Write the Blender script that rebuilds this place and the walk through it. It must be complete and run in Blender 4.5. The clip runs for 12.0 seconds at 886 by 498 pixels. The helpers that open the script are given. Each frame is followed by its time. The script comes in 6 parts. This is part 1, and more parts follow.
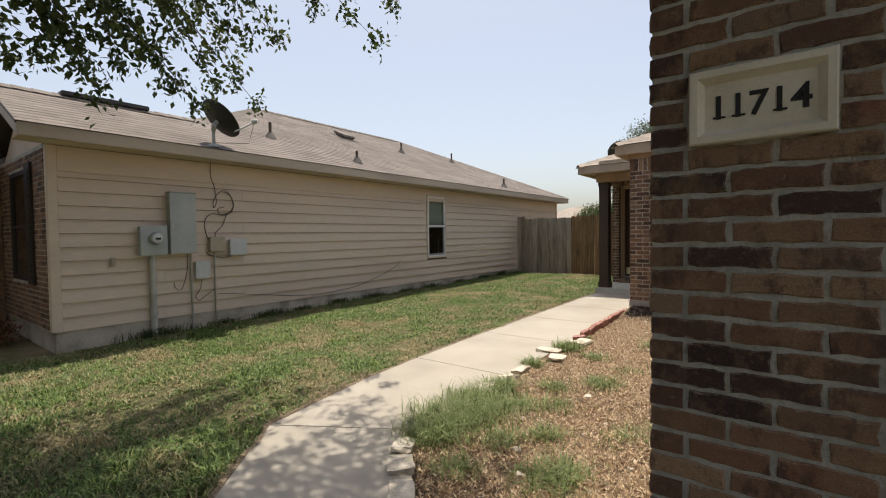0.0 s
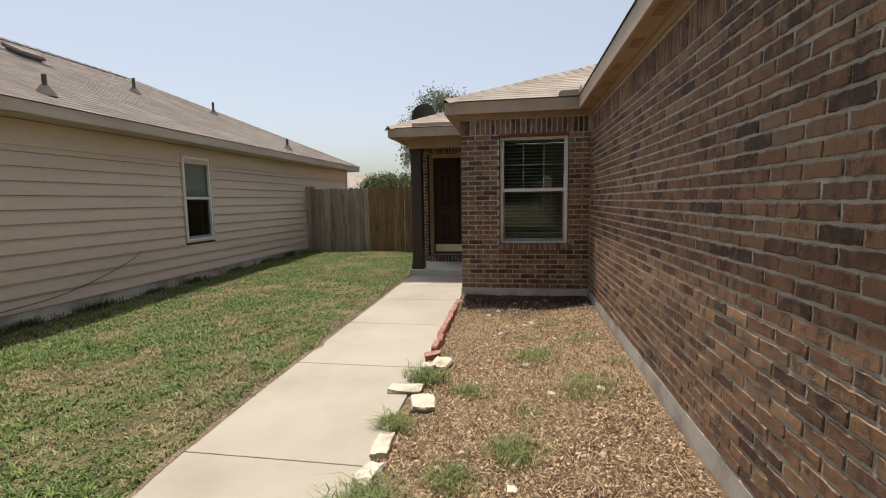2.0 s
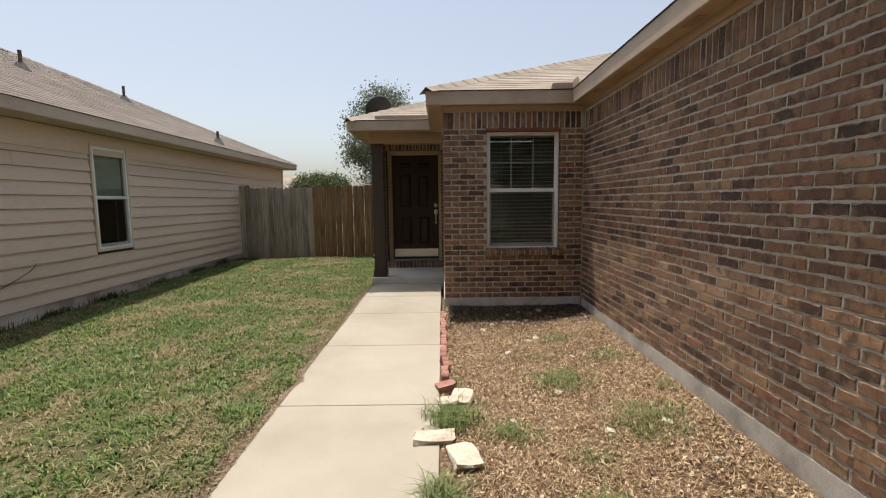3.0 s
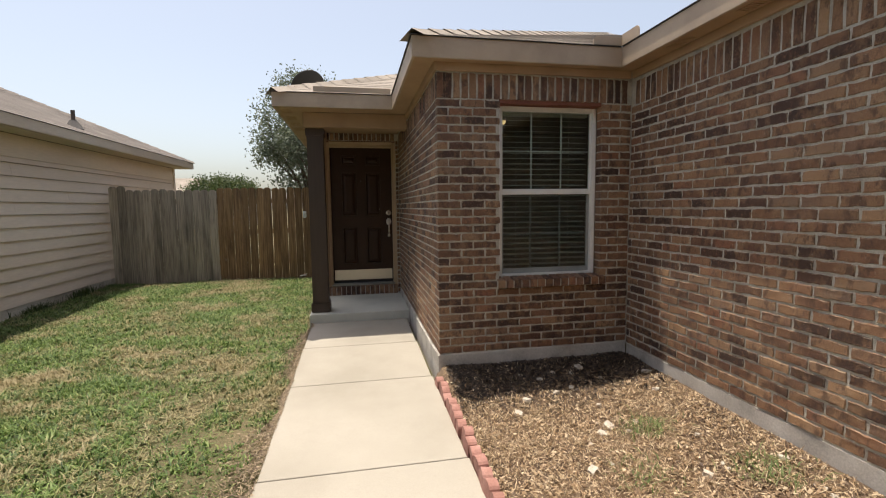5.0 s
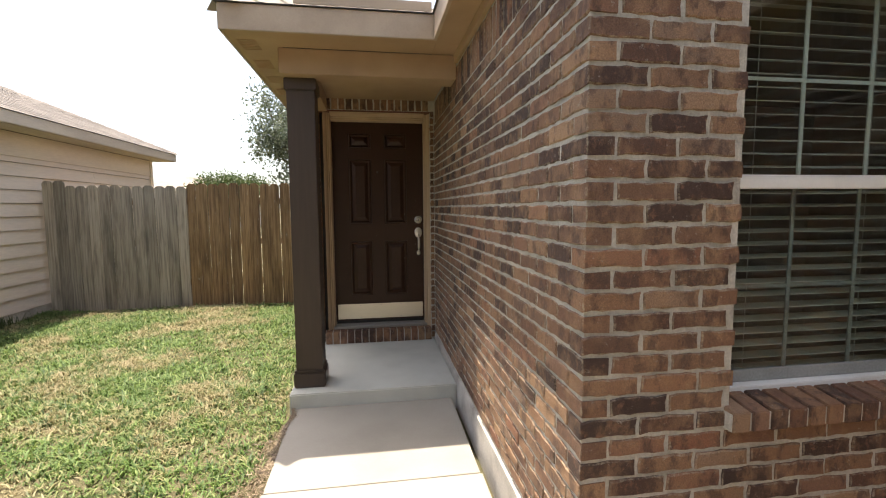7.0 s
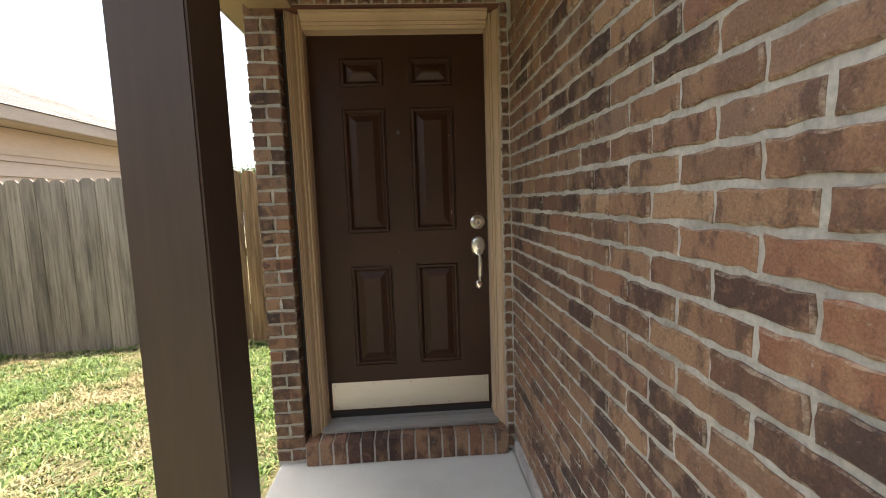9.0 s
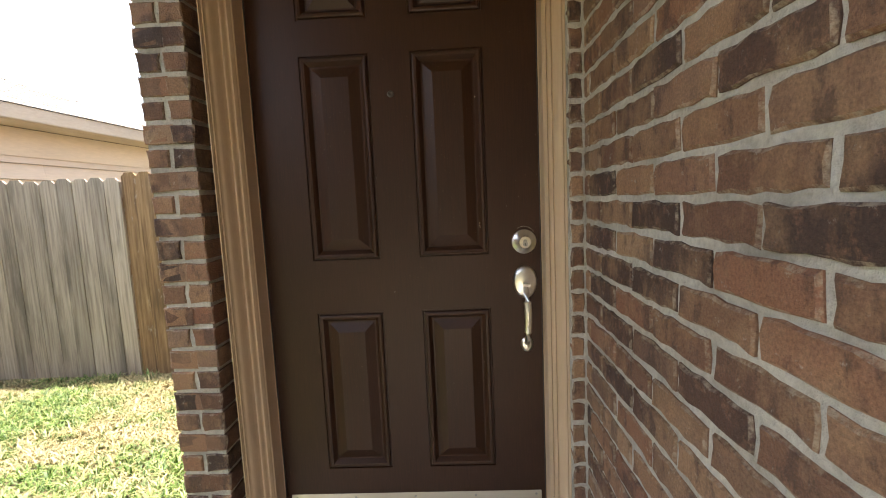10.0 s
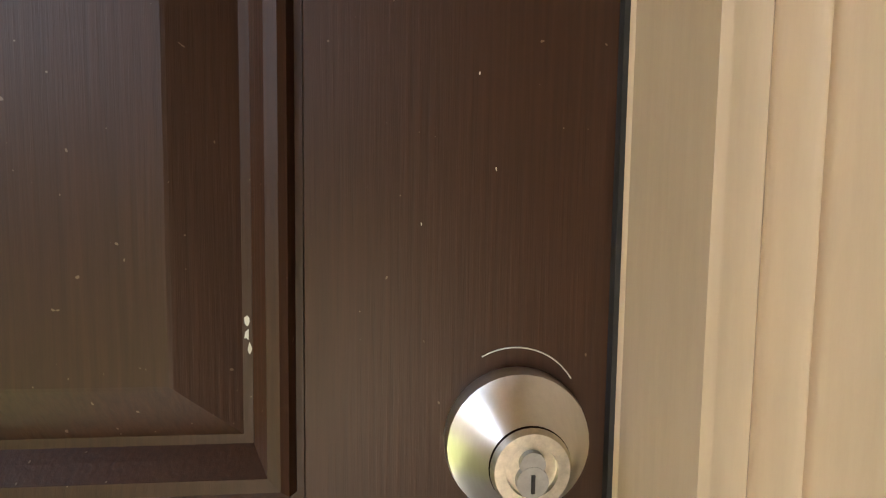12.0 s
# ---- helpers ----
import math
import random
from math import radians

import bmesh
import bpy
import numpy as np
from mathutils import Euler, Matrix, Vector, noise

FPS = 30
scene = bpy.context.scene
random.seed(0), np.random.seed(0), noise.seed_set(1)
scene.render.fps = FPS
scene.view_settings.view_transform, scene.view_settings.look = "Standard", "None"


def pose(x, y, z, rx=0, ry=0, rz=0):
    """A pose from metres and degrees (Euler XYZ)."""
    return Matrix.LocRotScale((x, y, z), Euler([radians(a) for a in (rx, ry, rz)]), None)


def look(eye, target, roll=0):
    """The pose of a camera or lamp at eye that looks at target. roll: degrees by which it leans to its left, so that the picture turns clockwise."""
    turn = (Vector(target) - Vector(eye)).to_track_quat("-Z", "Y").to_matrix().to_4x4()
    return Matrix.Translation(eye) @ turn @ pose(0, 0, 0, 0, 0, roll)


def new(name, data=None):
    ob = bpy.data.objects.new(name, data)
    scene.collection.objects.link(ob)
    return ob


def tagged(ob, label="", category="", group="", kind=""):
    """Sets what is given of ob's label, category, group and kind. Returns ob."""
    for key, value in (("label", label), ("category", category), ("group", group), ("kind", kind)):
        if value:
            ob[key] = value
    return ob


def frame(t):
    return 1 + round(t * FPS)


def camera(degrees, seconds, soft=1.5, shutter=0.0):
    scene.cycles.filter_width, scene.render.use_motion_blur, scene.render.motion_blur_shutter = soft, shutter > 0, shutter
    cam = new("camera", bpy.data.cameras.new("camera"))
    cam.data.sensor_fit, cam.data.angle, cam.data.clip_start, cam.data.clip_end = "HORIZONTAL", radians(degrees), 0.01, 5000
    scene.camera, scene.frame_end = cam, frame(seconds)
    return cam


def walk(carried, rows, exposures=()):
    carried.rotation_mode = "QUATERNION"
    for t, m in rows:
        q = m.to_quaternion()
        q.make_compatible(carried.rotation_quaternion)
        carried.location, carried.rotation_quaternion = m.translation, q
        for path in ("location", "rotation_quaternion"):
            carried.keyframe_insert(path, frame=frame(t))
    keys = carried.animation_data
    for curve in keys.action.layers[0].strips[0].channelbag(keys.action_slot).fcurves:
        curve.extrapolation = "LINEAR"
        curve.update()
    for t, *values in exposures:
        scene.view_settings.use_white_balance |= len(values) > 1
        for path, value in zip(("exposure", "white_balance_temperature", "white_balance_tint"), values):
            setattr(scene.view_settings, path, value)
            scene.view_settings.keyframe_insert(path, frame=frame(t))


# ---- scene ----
cam = camera(88.9, 12.0, soft=1.1)
PATH = [
    (0, (0.01, -0.101, 1.505), (-1.2, 1.49, 1.445), -0.8),
    (0.5, (-0.217, 0.312, 1.502), (-1.438, 1.895, 1.428), 0.6),
    (0.7, (-0.31, 0.488, 1.532), (-1.364, 2.185, 1.436), 0.0),
    (1, (-0.449, 0.757, 1.572), (-1.189, 2.61, 1.438), 0.4),
    (1.5, (-0.858, 1.099, 1.623), (-1.271, 3.048, 1.442), -0.8),
    (2, (-1.279, 1.396, 1.626), (-1.6, 3.359, 1.414), -0.9),
    (2.5, (-1.714, 1.663, 1.634), (-1.872, 3.645, 1.414), -0.8),
    (3, (-2.058, 2.019, 1.628), (-2.057, 4.008, 1.418), -0.7),
    (3.2, (-2.176, 2.152, 1.63), (-2.152, 4.142, 1.435), -1.0),
    (5, (-2.695, 4.030, 1.636), (-2.318, 5.986, 1.450), -0.7),
    (5.5, (-2.661, 4.64, 1.693), (-2.289, 6.597, 1.518), -1.0),
    (6, (-2.671, 5.220, 1.684), (-2.287, 7.177, 1.537), -0.35),
    (6.5, (-2.662, 5.790, 1.692), (-2.302, 7.753, 1.545), -0.5),
    (7, (-2.664, 6.391, 1.676), (-2.356, 8.358, 1.494), -0.4),
    (7.2, (-2.648, 6.640, 1.658), (-2.368, 8.608, 1.430), -0.8),
    (8.8, (-2.545, 8.454, 1.695), (-2.470, 10.438, 1.460), -1.95),
    (9, (-2.530, 8.657, 1.680), (-2.410, 10.642, 1.463), -2.0),
    (9.5, (-2.445, 9.145, 1.672), (-2.380, 11.136, 1.490), -2.6),
    (10, (-2.395, 9.640, 1.704), (-2.472, 11.627, 1.482), -2.6),
    (10.5, (-2.378, 10.080, 1.712), (-2.363, 12.072, 1.530), -2.25),
    (11, (-2.297, 10.441, 1.717), (-2.241, 12.435, 1.581), -2.2),
    (11.5, (-2.270, 10.667, 1.690), (-2.137, 12.662, 1.645), -0.5),
    (12, (-2.249, 10.88, 1.672), (-2.077, 12.868, 1.546), 0.8),
]
EXPOSURES = [(0, 0.42), (1, 0.3), (3, 0.36), (4, 0.45), (5, 0.55), (6, 0.85), (7, 1.45), (9, 2.15), (9.5, 2.4), (10, 2.65), (10.5, 3.0), (11, 3.65), (11.5, 3.78), (12, 3.5)]
walk(cam, [(t, look(eye, target, roll)) for t, eye, target, roll in PATH], [(t, stops, 6900, 10.5) for t, stops in EXPOSURES])

# ---- world and sun ----
SUN_TO = Vector((-0.114, 0.150, 1.0)).normalized()
world = bpy.data.worlds.new("sky")
scene.world = world
world.use_nodes = True
wn, wl = world.node_tree.nodes, world.node_tree.links
sky = wn.new("ShaderNodeTexSky")
sky.sky_type, sky.sun_disc = "NISHITA", False
sky.sun_elevation = math.asin(SUN_TO.z)
sky.sun_rotation = math.atan2(SUN_TO.x, SUN_TO.y)
sky.air_density, sky.dust_density, sky.ozone_density = 1.0, 3.0, 1.0
haze = wn.new("ShaderNodeHueSaturation")
haze.inputs["Saturation"].default_value, haze.inputs["Value"].default_value = 0.72, 1.05
wl.new(sky.outputs[0], haze.inputs["Color"])
wl.new(haze.outputs[0], wn["Background"].inputs[0])
wn["Background"].inputs[1].default_value = 0.14
sun = new("sun", bpy.data.lights.new("sun", "SUN"))
sun.data.energy, sun.data.angle, sun.data.color = 4.0, radians(0.6), (1.0, 0.935, 0.83)
sun.matrix_world = look(SUN_TO * 60, (0, 0, 0))

# ---- materials ----


def nodes_of(name):
    m = bpy.data.materials.new(name)
    m.use_nodes = True
    n, l = m.node_tree.nodes, m.node_tree.links
    return m, n, l, n["Principled BSDF"]


def noise_tex(n, l, coord, scale, detail=4.0, rough=0.55):
    t = n.new("ShaderNodeTexNoise")
    t.inputs["Scale"].default_value, t.inputs["Detail"].default_value, t.inputs["Roughness"].default_value = scale, detail, rough
    l.new(coord, t.inputs["Vector"])
    return t.outputs["Fac"]


def ramp(n, l, value, stops):
    r = n.new("ShaderNodeValToRGB")
    e = r.color_ramp.elements
    e[0].position, e[0].color = stops[0][0], (*stops[0][1], 1)
    e[1].position, e[1].color = stops[-1][0], (*stops[-1][1], 1)
    for p, c in stops[1:-1]:
        k = e.new(p)
        k.color = (*c, 1)
    l.new(value, r.inputs[0])
    return r.outputs[0]


def mixed(n, l, fac, a, b, mode="MIX"):
    x = n.new("ShaderNodeMix")
    x.data_type, x.blend_type = "RGBA", mode
    for sock, v in ((x.inputs[0], fac), (x.inputs[6], a), (x.inputs[7], b)):
        if isinstance(v, bpy.types.NodeSocket):
            l.new(v, sock)
        elif isinstance(v, (int, float)):
            sock.default_value = v
        else:
            sock.default_value = (*v, 1)
    return x.outputs[2]


def maths(n, l, op, a, b=0.0):
    x = n.new("ShaderNodeMath")
    x.operation = op
    for sock, v in ((x.inputs[0], a), (x.inputs[1], b)):
        if isinstance(v, bpy.types.NodeSocket):
            l.new(v, sock)
        else:
            sock.default_value = v
    return x.outputs[0]


def bumped(n, l, p, height, strength=0.3, distance=0.005):
    b = n.new("ShaderNodeBump")
    b.inputs["Strength"].default_value, b.inputs["Distance"].default_value = strength, distance
    l.new(height, b.inputs["Height"])
    l.new(b.outputs[0], p.inputs["Normal"])


def place(n):
    return n.new("ShaderNodeNewGeometry").outputs["Position"]


def stretched(n, l, coord, scale):
    m = n.new("ShaderNodeMapping")
    m.inputs["Scale"].default_value = scale
    l.new(coord, m.inputs["Vector"])
    return m.outputs[0]


def surface(name, base, dark, light, rough=0.7, grain=60.0, blotch=2.5, bump=0.2, depth=0.003, metal=0.0, stretch=None, island=0.0, spread=0.18):
    """A plain surface with variation at two scales, optional grain along one way, optional tone from piece to piece."""
    m, n, l, p = nodes_of(name)
    at = place(n)
    if stretch:
        at = stretched(n, l, at, stretch)
    big = noise_tex(n, l, at, blotch, 5)
    fine = noise_tex(n, l, at, grain, 6, 0.65)
    c = ramp(n, l, big, [(0.32, dark), (0.5, base), (0.70, light)])
    c = mixed(n, l, 1.0, c, ramp(n, l, fine, [(0.3, (1 - spread,) * 3), (0.7, (1 + spread,) * 3)]), "MULTIPLY")
    if island:
        r = n.new("ShaderNodeNewGeometry").outputs["Random Per Island"]
        c = mixed(n, l, 1.0, c, ramp(n, l, r, [(0.0, (1 - island,) * 3), (1.0, (1 + island * 0.6,) * 3)]), "MULTIPLY")
    l.new(c, p.inputs["Base Color"])
    p.inputs["Roughness"].default_value, p.inputs["Metallic"].default_value = rough, metal
    bumped(n, l, p, fine, bump, depth)
    return m


def brick_material(name, single, edge=False):
    """Fired clay in upright kiln bands; edge: the rim of a brick, paler and smeared with lime."""
    m, n, l, p = nodes_of(name)
    at = place(n)
    r = n.new("ShaderNodeObjectInfo").outputs["Random"] if single else n.new("ShaderNodeNewGeometry").outputs["Random Per Island"]
    tone = ramp(n, l, r, [(0.0, (0.052, 0.029, 0.022)), (0.16, (0.082, 0.041, 0.029)), (0.28, (0.175, 0.086, 0.052)), (0.44, (0.270, 0.146, 0.082)),
                          (0.54, (0.150, 0.080, 0.052)), (0.68, (0.335, 0.195, 0.110)), (0.80, (0.255, 0.112, 0.064)), (0.9, (0.240, 0.154, 0.104)), (1.0, (0.420, 0.255, 0.145))])
    blot = noise_tex(n, l, stretched(n, l, at, (1, 1, 0.7)), 8.5, 6, 0.65)
    band = noise_tex(n, l, stretched(n, l, at, (1, 1, 0.55)), 17.0, 6, 0.68)
    mid = noise_tex(n, l, at, 34.0, 6, 0.7)
    fine = noise_tex(n, l, at, 240.0, 5, 0.7)
    c = mixed(n, l, ramp(n, l, blot, [(0.49, (0, 0, 0)), (0.64, (0.60, 0.60, 0.60))]), tone, (0.38, 0.225, 0.125))
    c = mixed(n, l, ramp(n, l, band, [(0.51, (0, 0, 0)), (0.61, (0.72, 0.72, 0.72))]), c, (0.075, 0.042, 0.032))
    c = mixed(n, l, ramp(n, l, mid, [(0.54, (0, 0, 0)), (0.66, (0.6, 0.6, 0.6))]), c, (0.27, 0.142, 0.083))
    c = mixed(n, l, 1.0, c, ramp(n, l, fine, [(0.3, (0.6,) * 3), (0.7, (1.25,) * 3)]), "MULTIPLY")
    lime = noise_tex(n, l, at, 46.0, 6, 0.78)
    lo = 0.45 if edge else 0.615
    c = mixed(n, l, ramp(n, l, lime, [(lo, (0, 0, 0)), (lo + (0.17 if edge else 0.09), (0.62, 0.62, 0.62))]), c, (0.46, 0.375, 0.27) if edge else (0.48, 0.44, 0.38))
    l.new(c, p.inputs["Base Color"])
    p.inputs["Roughness"].default_value = 0.78
    bumped(n, l, p, maths(n, l, "ADD", maths(n, l, "ADD", mid, band), maths(n, l, "MULTIPLY", fine, 0.6)), 0.75, 0.008)
    return m


BRICK, BRICK_JOINED = brick_material("fired brick", True), brick_material("fired brick joined", False)
BRICK_RIM, BRICK_RIM_JOINED = brick_material("brick rim", True, True), brick_material("brick rim joined", False, True)
MORTAR = surface("mortar", (0.495, 0.465, 0.405), (0.365, 0.338, 0.288), (0.59, 0.56, 0.495), 0.9, 95, 9, 0.9, 0.010)
FOOTING = surface("footing concrete", (0.50, 0.47, 0.43), (0.33, 0.305, 0.275), (0.60, 0.57, 0.53), 0.88, 90, 4, 0.4, 0.004)
WALKWAY = surface("walkway concrete", (0.340, 0.311, 0.264), (0.292, 0.266, 0.222), (0.380, 0.348, 0.300), 0.85, 140, 1.2, 0.25, 0.002, spread=0.07)
PORCH = surface("porch concrete", (0.56, 0.555, 0.49), (0.47, 0.465, 0.41), (0.62, 0.615, 0.545), 0.7, 120, 2.0, 0.2, 0.002, spread=0.08)
TRIM = surface("tan trim paint", (0.40, 0.27, 0.165), (0.36, 0.24, 0.145), (0.43, 0.30, 0.19), 0.55, 180, 3, 0.12, 0.002, spread=0.06)
FASCIA = surface("fascia paint", (0.44, 0.34, 0.25), (0.38, 0.29, 0.215), (0.48, 0.38, 0.285), 0.6, 150, 3, 0.15, 0.002, spread=0.07)
SIDING = surface("beige lap siding", (0.66, 0.535, 0.425), (0.60, 0.485, 0.385), (0.70, 0.575, 0.46), 0.65, 60, 1.6, 0.25, 0.002, stretch=(1, 0.12, 1), spread=0.07)
NBTRIM = surface("weathered fascia", (0.46, 0.38, 0.30), (0.38, 0.31, 0.24), (0.52, 0.44, 0.35), 0.7, 80, 2, 0.2, 0.002, stretch=(1, 0.2, 1), spread=0.08)
POSTPAINT = surface("dark brown paint", (0.052, 0.033, 0.023), (0.043, 0.027, 0.019), (0.066, 0.043, 0.030), 0.55, 60, 3, 0.25, 0.002, stretch=(1, 1, 0.06), spread=0.10)
DOORTRIM = surface("door trim paint", (0.52, 0.38, 0.245), (0.47, 0.34, 0.215), (0.56, 0.415, 0.275), 0.5, 180, 4, 0.1, 0.001, stretch=(1, 1, 0.1), spread=0.05)
VINYL = surface("white vinyl", (0.80, 0.79, 0.76), (0.72, 0.71, 0.68), (0.84, 0.83, 0.80), 0.45, 120, 4, 0.05, 0.001, spread=0.03)
SCREENFRAME = surface("grey screen frame", (0.30, 0.31, 0.30), (0.26, 0.27, 0.26), (0.34, 0.35, 0.34), 0.5, 120, 5, 0.05, 0.001)
SLAT = surface("blind slat", (0.62, 0.60, 0.54), (0.56, 0.54, 0.48), (0.68, 0.66, 0.60), 0.5, 100, 4, 0.05, 0.001, spread=0.04)
SHINGLE = surface("asphalt shingle", (0.170, 0.147, 0.130), (0.138, 0.118, 0.104), (0.205, 0.180, 0.160), 0.95, 160, 1.2, 0.5, 0.004, island=0.16, spread=0.22)
OWNSHINGLE = surface("tan asphalt shingle", (0.295, 0.255, 0.215), (0.24, 0.205, 0.17), (0.345, 0.30, 0.255), 0.95, 160, 1.5, 0.5, 0.004, island=0.12, spread=0.22)
DRIP = surface("dark drip edge", (0.045, 0.040, 0.038), (0.035, 0.03, 0.03), (0.06, 0.055, 0.05), 0.6)
BOXGREY = surface("grey enamel", (0.40, 0.42, 0.41), (0.35, 0.37, 0.36), (0.45, 0.47, 0.46), 0.5, 120, 4, 0.08, 0.001, spread=0.04)
BOXLIGHT = surface("pale grey plastic", (0.56, 0.57, 0.57), (0.5, 0.51, 0.51), (0.62, 0.63, 0.63), 0.5, 120, 4, 0.05, 0.001, spread=0.03)
BOXTAN = surface("tan plastic", (0.42, 0.36, 0.27), (0.36, 0.31, 0.23), (0.47, 0.40, 0.31), 0.6, 120, 4, 0.05, 0.001)
CONDUIT = surface("pvc conduit", (0.46, 0.44, 0.40), (0.36, 0.34, 0.31), (0.54, 0.52, 0.48), 0.55, 60, 4, 0.1, 0.001)
CABLE = surface("black cable", (0.035, 0.028, 0.024), (0.025, 0.02, 0.018), (0.05, 0.04, 0.035), 0.6)
DISH = surface("dark dish paint", (0.028, 0.027, 0.026), (0.022, 0.021, 0.02), (0.036, 0.035, 0.033), 0.7)
NBFOOTING = surface("stained footing concrete", (0.50, 0.44, 0.36), (0.29, 0.25, 0.20), (0.60, 0.54, 0.45), 0.9, 60, 2.5, 0.4, 0.004)
STEEL = surface("galvanised steel", (0.45, 0.44, 0.42), (0.33, 0.32, 0.30), (0.54, 0.53, 0.51), 0.45, 80, 6, 0.1, 0.001, metal=0.8)
LEAD = surface("pipe flashing", (0.075, 0.068, 0.064), (0.055, 0.05, 0.047), (0.11, 0.10, 0.095), 0.8)
BARK = surface("bark", (0.11, 0.085, 0.065), (0.07, 0.05, 0.04), (0.16, 0.125, 0.10), 0.95, 40, 8, 0.9, 0.02, stretch=(1, 1, 0.25))
STONE = surface("limestone", (0.52, 0.47, 0.39), (0.38, 0.33, 0.27), (0.64, 0.59, 0.51), 0.9, 45, 9, 0.7, 0.008)
PEBBLE = surface("pale pebble", (0.50, 0.45, 0.38), (0.36, 0.31, 0.26), (0.60, 0.56, 0.49), 0.85, 60, 14, 0.4, 0.004)
EDGER = surface("red edging concrete", (0.33, 0.165, 0.135), (0.25, 0.12, 0.095), (0.40, 0.22, 0.185), 0.9, 90, 9, 0.5, 0.004)
CREAM = surface("cast stone plaque", (0.76, 0.68, 0.54), (0.68, 0.60, 0.46), (0.80, 0.73, 0.60), 0.8, 90, 6, 0.3, 0.002, spread=0.06)
INK = surface("black numerals", (0.015, 0.014, 0.013), (0.012, 0.011, 0.01), (0.02, 0.019, 0.018), 0.6)
NICKEL = surface("satin nickel", (0.80, 0.77, 0.71), (0.74, 0.71, 0.65), (0.84, 0.81, 0.76), 0.30, 300, 12, 0.04, 0.0005, metal=1.0, stretch=(1, 1, 0.2), spread=0.04)
BRASSFACE = surface("worn brass cylinder face", (0.74, 0.69, 0.58), (0.66, 0.61, 0.50), (0.78, 0.73, 0.63), 0.35, 200, 20, 0.05, 0.0005, metal=1.0)
KICK = surface("brushed kick plate", (0.66, 0.60, 0.50), (0.60, 0.54, 0.45), (0.70, 0.65, 0.55), 0.36, 260, 5, 0.06, 0.0005, metal=1.0, stretch=(0.05, 1, 1), spread=0.05)
ALU = surface("aluminium threshold", (0.36, 0.35, 0.32), (0.29, 0.28, 0.255), (0.42, 0.41, 0.375), 0.5, 200, 8, 0.1, 0.0005, metal=0.3, stretch=(0.1, 1, 1))
RUBBER = surface("black weatherstrip", (0.02, 0.018, 0.017), (0.015, 0.013, 0.012), (0.03, 0.027, 0.025), 0.6)
DARK = surface("dark brown shutter", (0.035, 0.026, 0.022), (0.028, 0.02, 0.017), (0.045, 0.034, 0.03), 0.6)
PLASTER = surface("interior paint", (0.26, 0.23, 0.19), (0.23, 0.2, 0.165), (0.29, 0.26, 0.215), 0.9)
FLESH = surface("far wall", (0.42, 0.37, 0.31), (0.38, 0.33, 0.28), (0.46, 0.41, 0.35), 0.9)


def fence_material(name, base, dark, light):
    m, n, l, p = nodes_of(name)
    at = place(n)
    grain = noise_tex(n, l, stretched(n, l, at, (1, 1, 0.035)), 55, 6, 0.6)
    drip = noise_tex(n, l, stretched(n, l, at, (1, 1, 0.12)), 11, 4, 0.6)
    c = ramp(n, l, grain, [(0.3, dark), (0.5, base), (0.72, light)])
    c = mixed(n, l, ramp(n, l, drip, [(0.50, (0, 0, 0)), (0.68, (0.8, 0.8, 0.8))]), c, tuple(v * 0.42 for v in base))
    flake = noise_tex(n, l, stretched(n, l, at, (1, 1, 0.3)), 24, 5, 0.7)
    c = mixed(n, l, ramp(n, l, flake, [(0.64, (0, 0, 0)), (0.70, (0.6, 0.6, 0.6))]), c, (0.36, 0.30, 0.23))
    r = n.new("ShaderNodeObjectInfo").outputs["Random"]
    c = mixed(n, l, 1.0, c, ramp(n, l, r, [(0, (0.72,) * 3), (1, (1.15,) * 3)]), "MULTIPLY")
    l.new(c, p.inputs["Base Color"])
    p.inputs["Roughness"].default_value = 0.85
    bumped(n, l, p, grain, 0.5, 0.004)
    return m


FENCE_GREY = fence_material("silvered cedar", (0.35, 0.29, 0.225), (0.19, 0.155, 0.12), (0.46, 0.40, 0.32))
FENCE_BROWN = fence_material("stained cedar", (0.245, 0.145, 0.066), (0.10, 0.056, 0.027), (0.37, 0.24, 0.12))


def door_material():
    m, n, l, p = nodes_of("brown door paint")
    at = place(n)
    grain = noise_tex(n, l, stretched(n, l, at, (1, 1, 0.03)), 320, 5, 0.6)
    big = noise_tex(n, l, at, 3.0, 4)
    c = ramp(n, l, big, [(0.3, (0.034, 0.0125, 0.0056)), (0.7, (0.045, 0.0175, 0.0078))])
    c = mixed(n, l, 1.0, c, ramp(n, l, grain, [(0.3, (0.74,) * 3), (0.7, (1.20,) * 3)]), "MULTIPLY")
    chip = noise_tex(n, l, at, 230, 1, 0.5)
    c = mixed(n, l, ramp(n, l, chip, [(0.765, (0, 0, 0)), (0.785, (0.4, 0.4, 0.4))]), c, (0.34, 0.27, 0.20))
    l.new(c, p.inputs["Base Color"])
    p.inputs["Roughness"].default_value, p.inputs["Specular IOR Level"].default_value = 0.42, 0.33
    bumped(n, l, p, grain, 0.28, 0.001)
    return m


DOORPAINT = door_material()


def glass_material():
    m, n, l, p = nodes_of("window glass")
    p.inputs["Base Color"].default_value = (0.71, 0.81, 0.74, 1)
    p.inputs["Transmission Weight"].default_value, p.inputs["Roughness"].default_value, p.inputs["IOR"].default_value = 1.0, 0.0, 1.5
    return m


GLASS = glass_material()


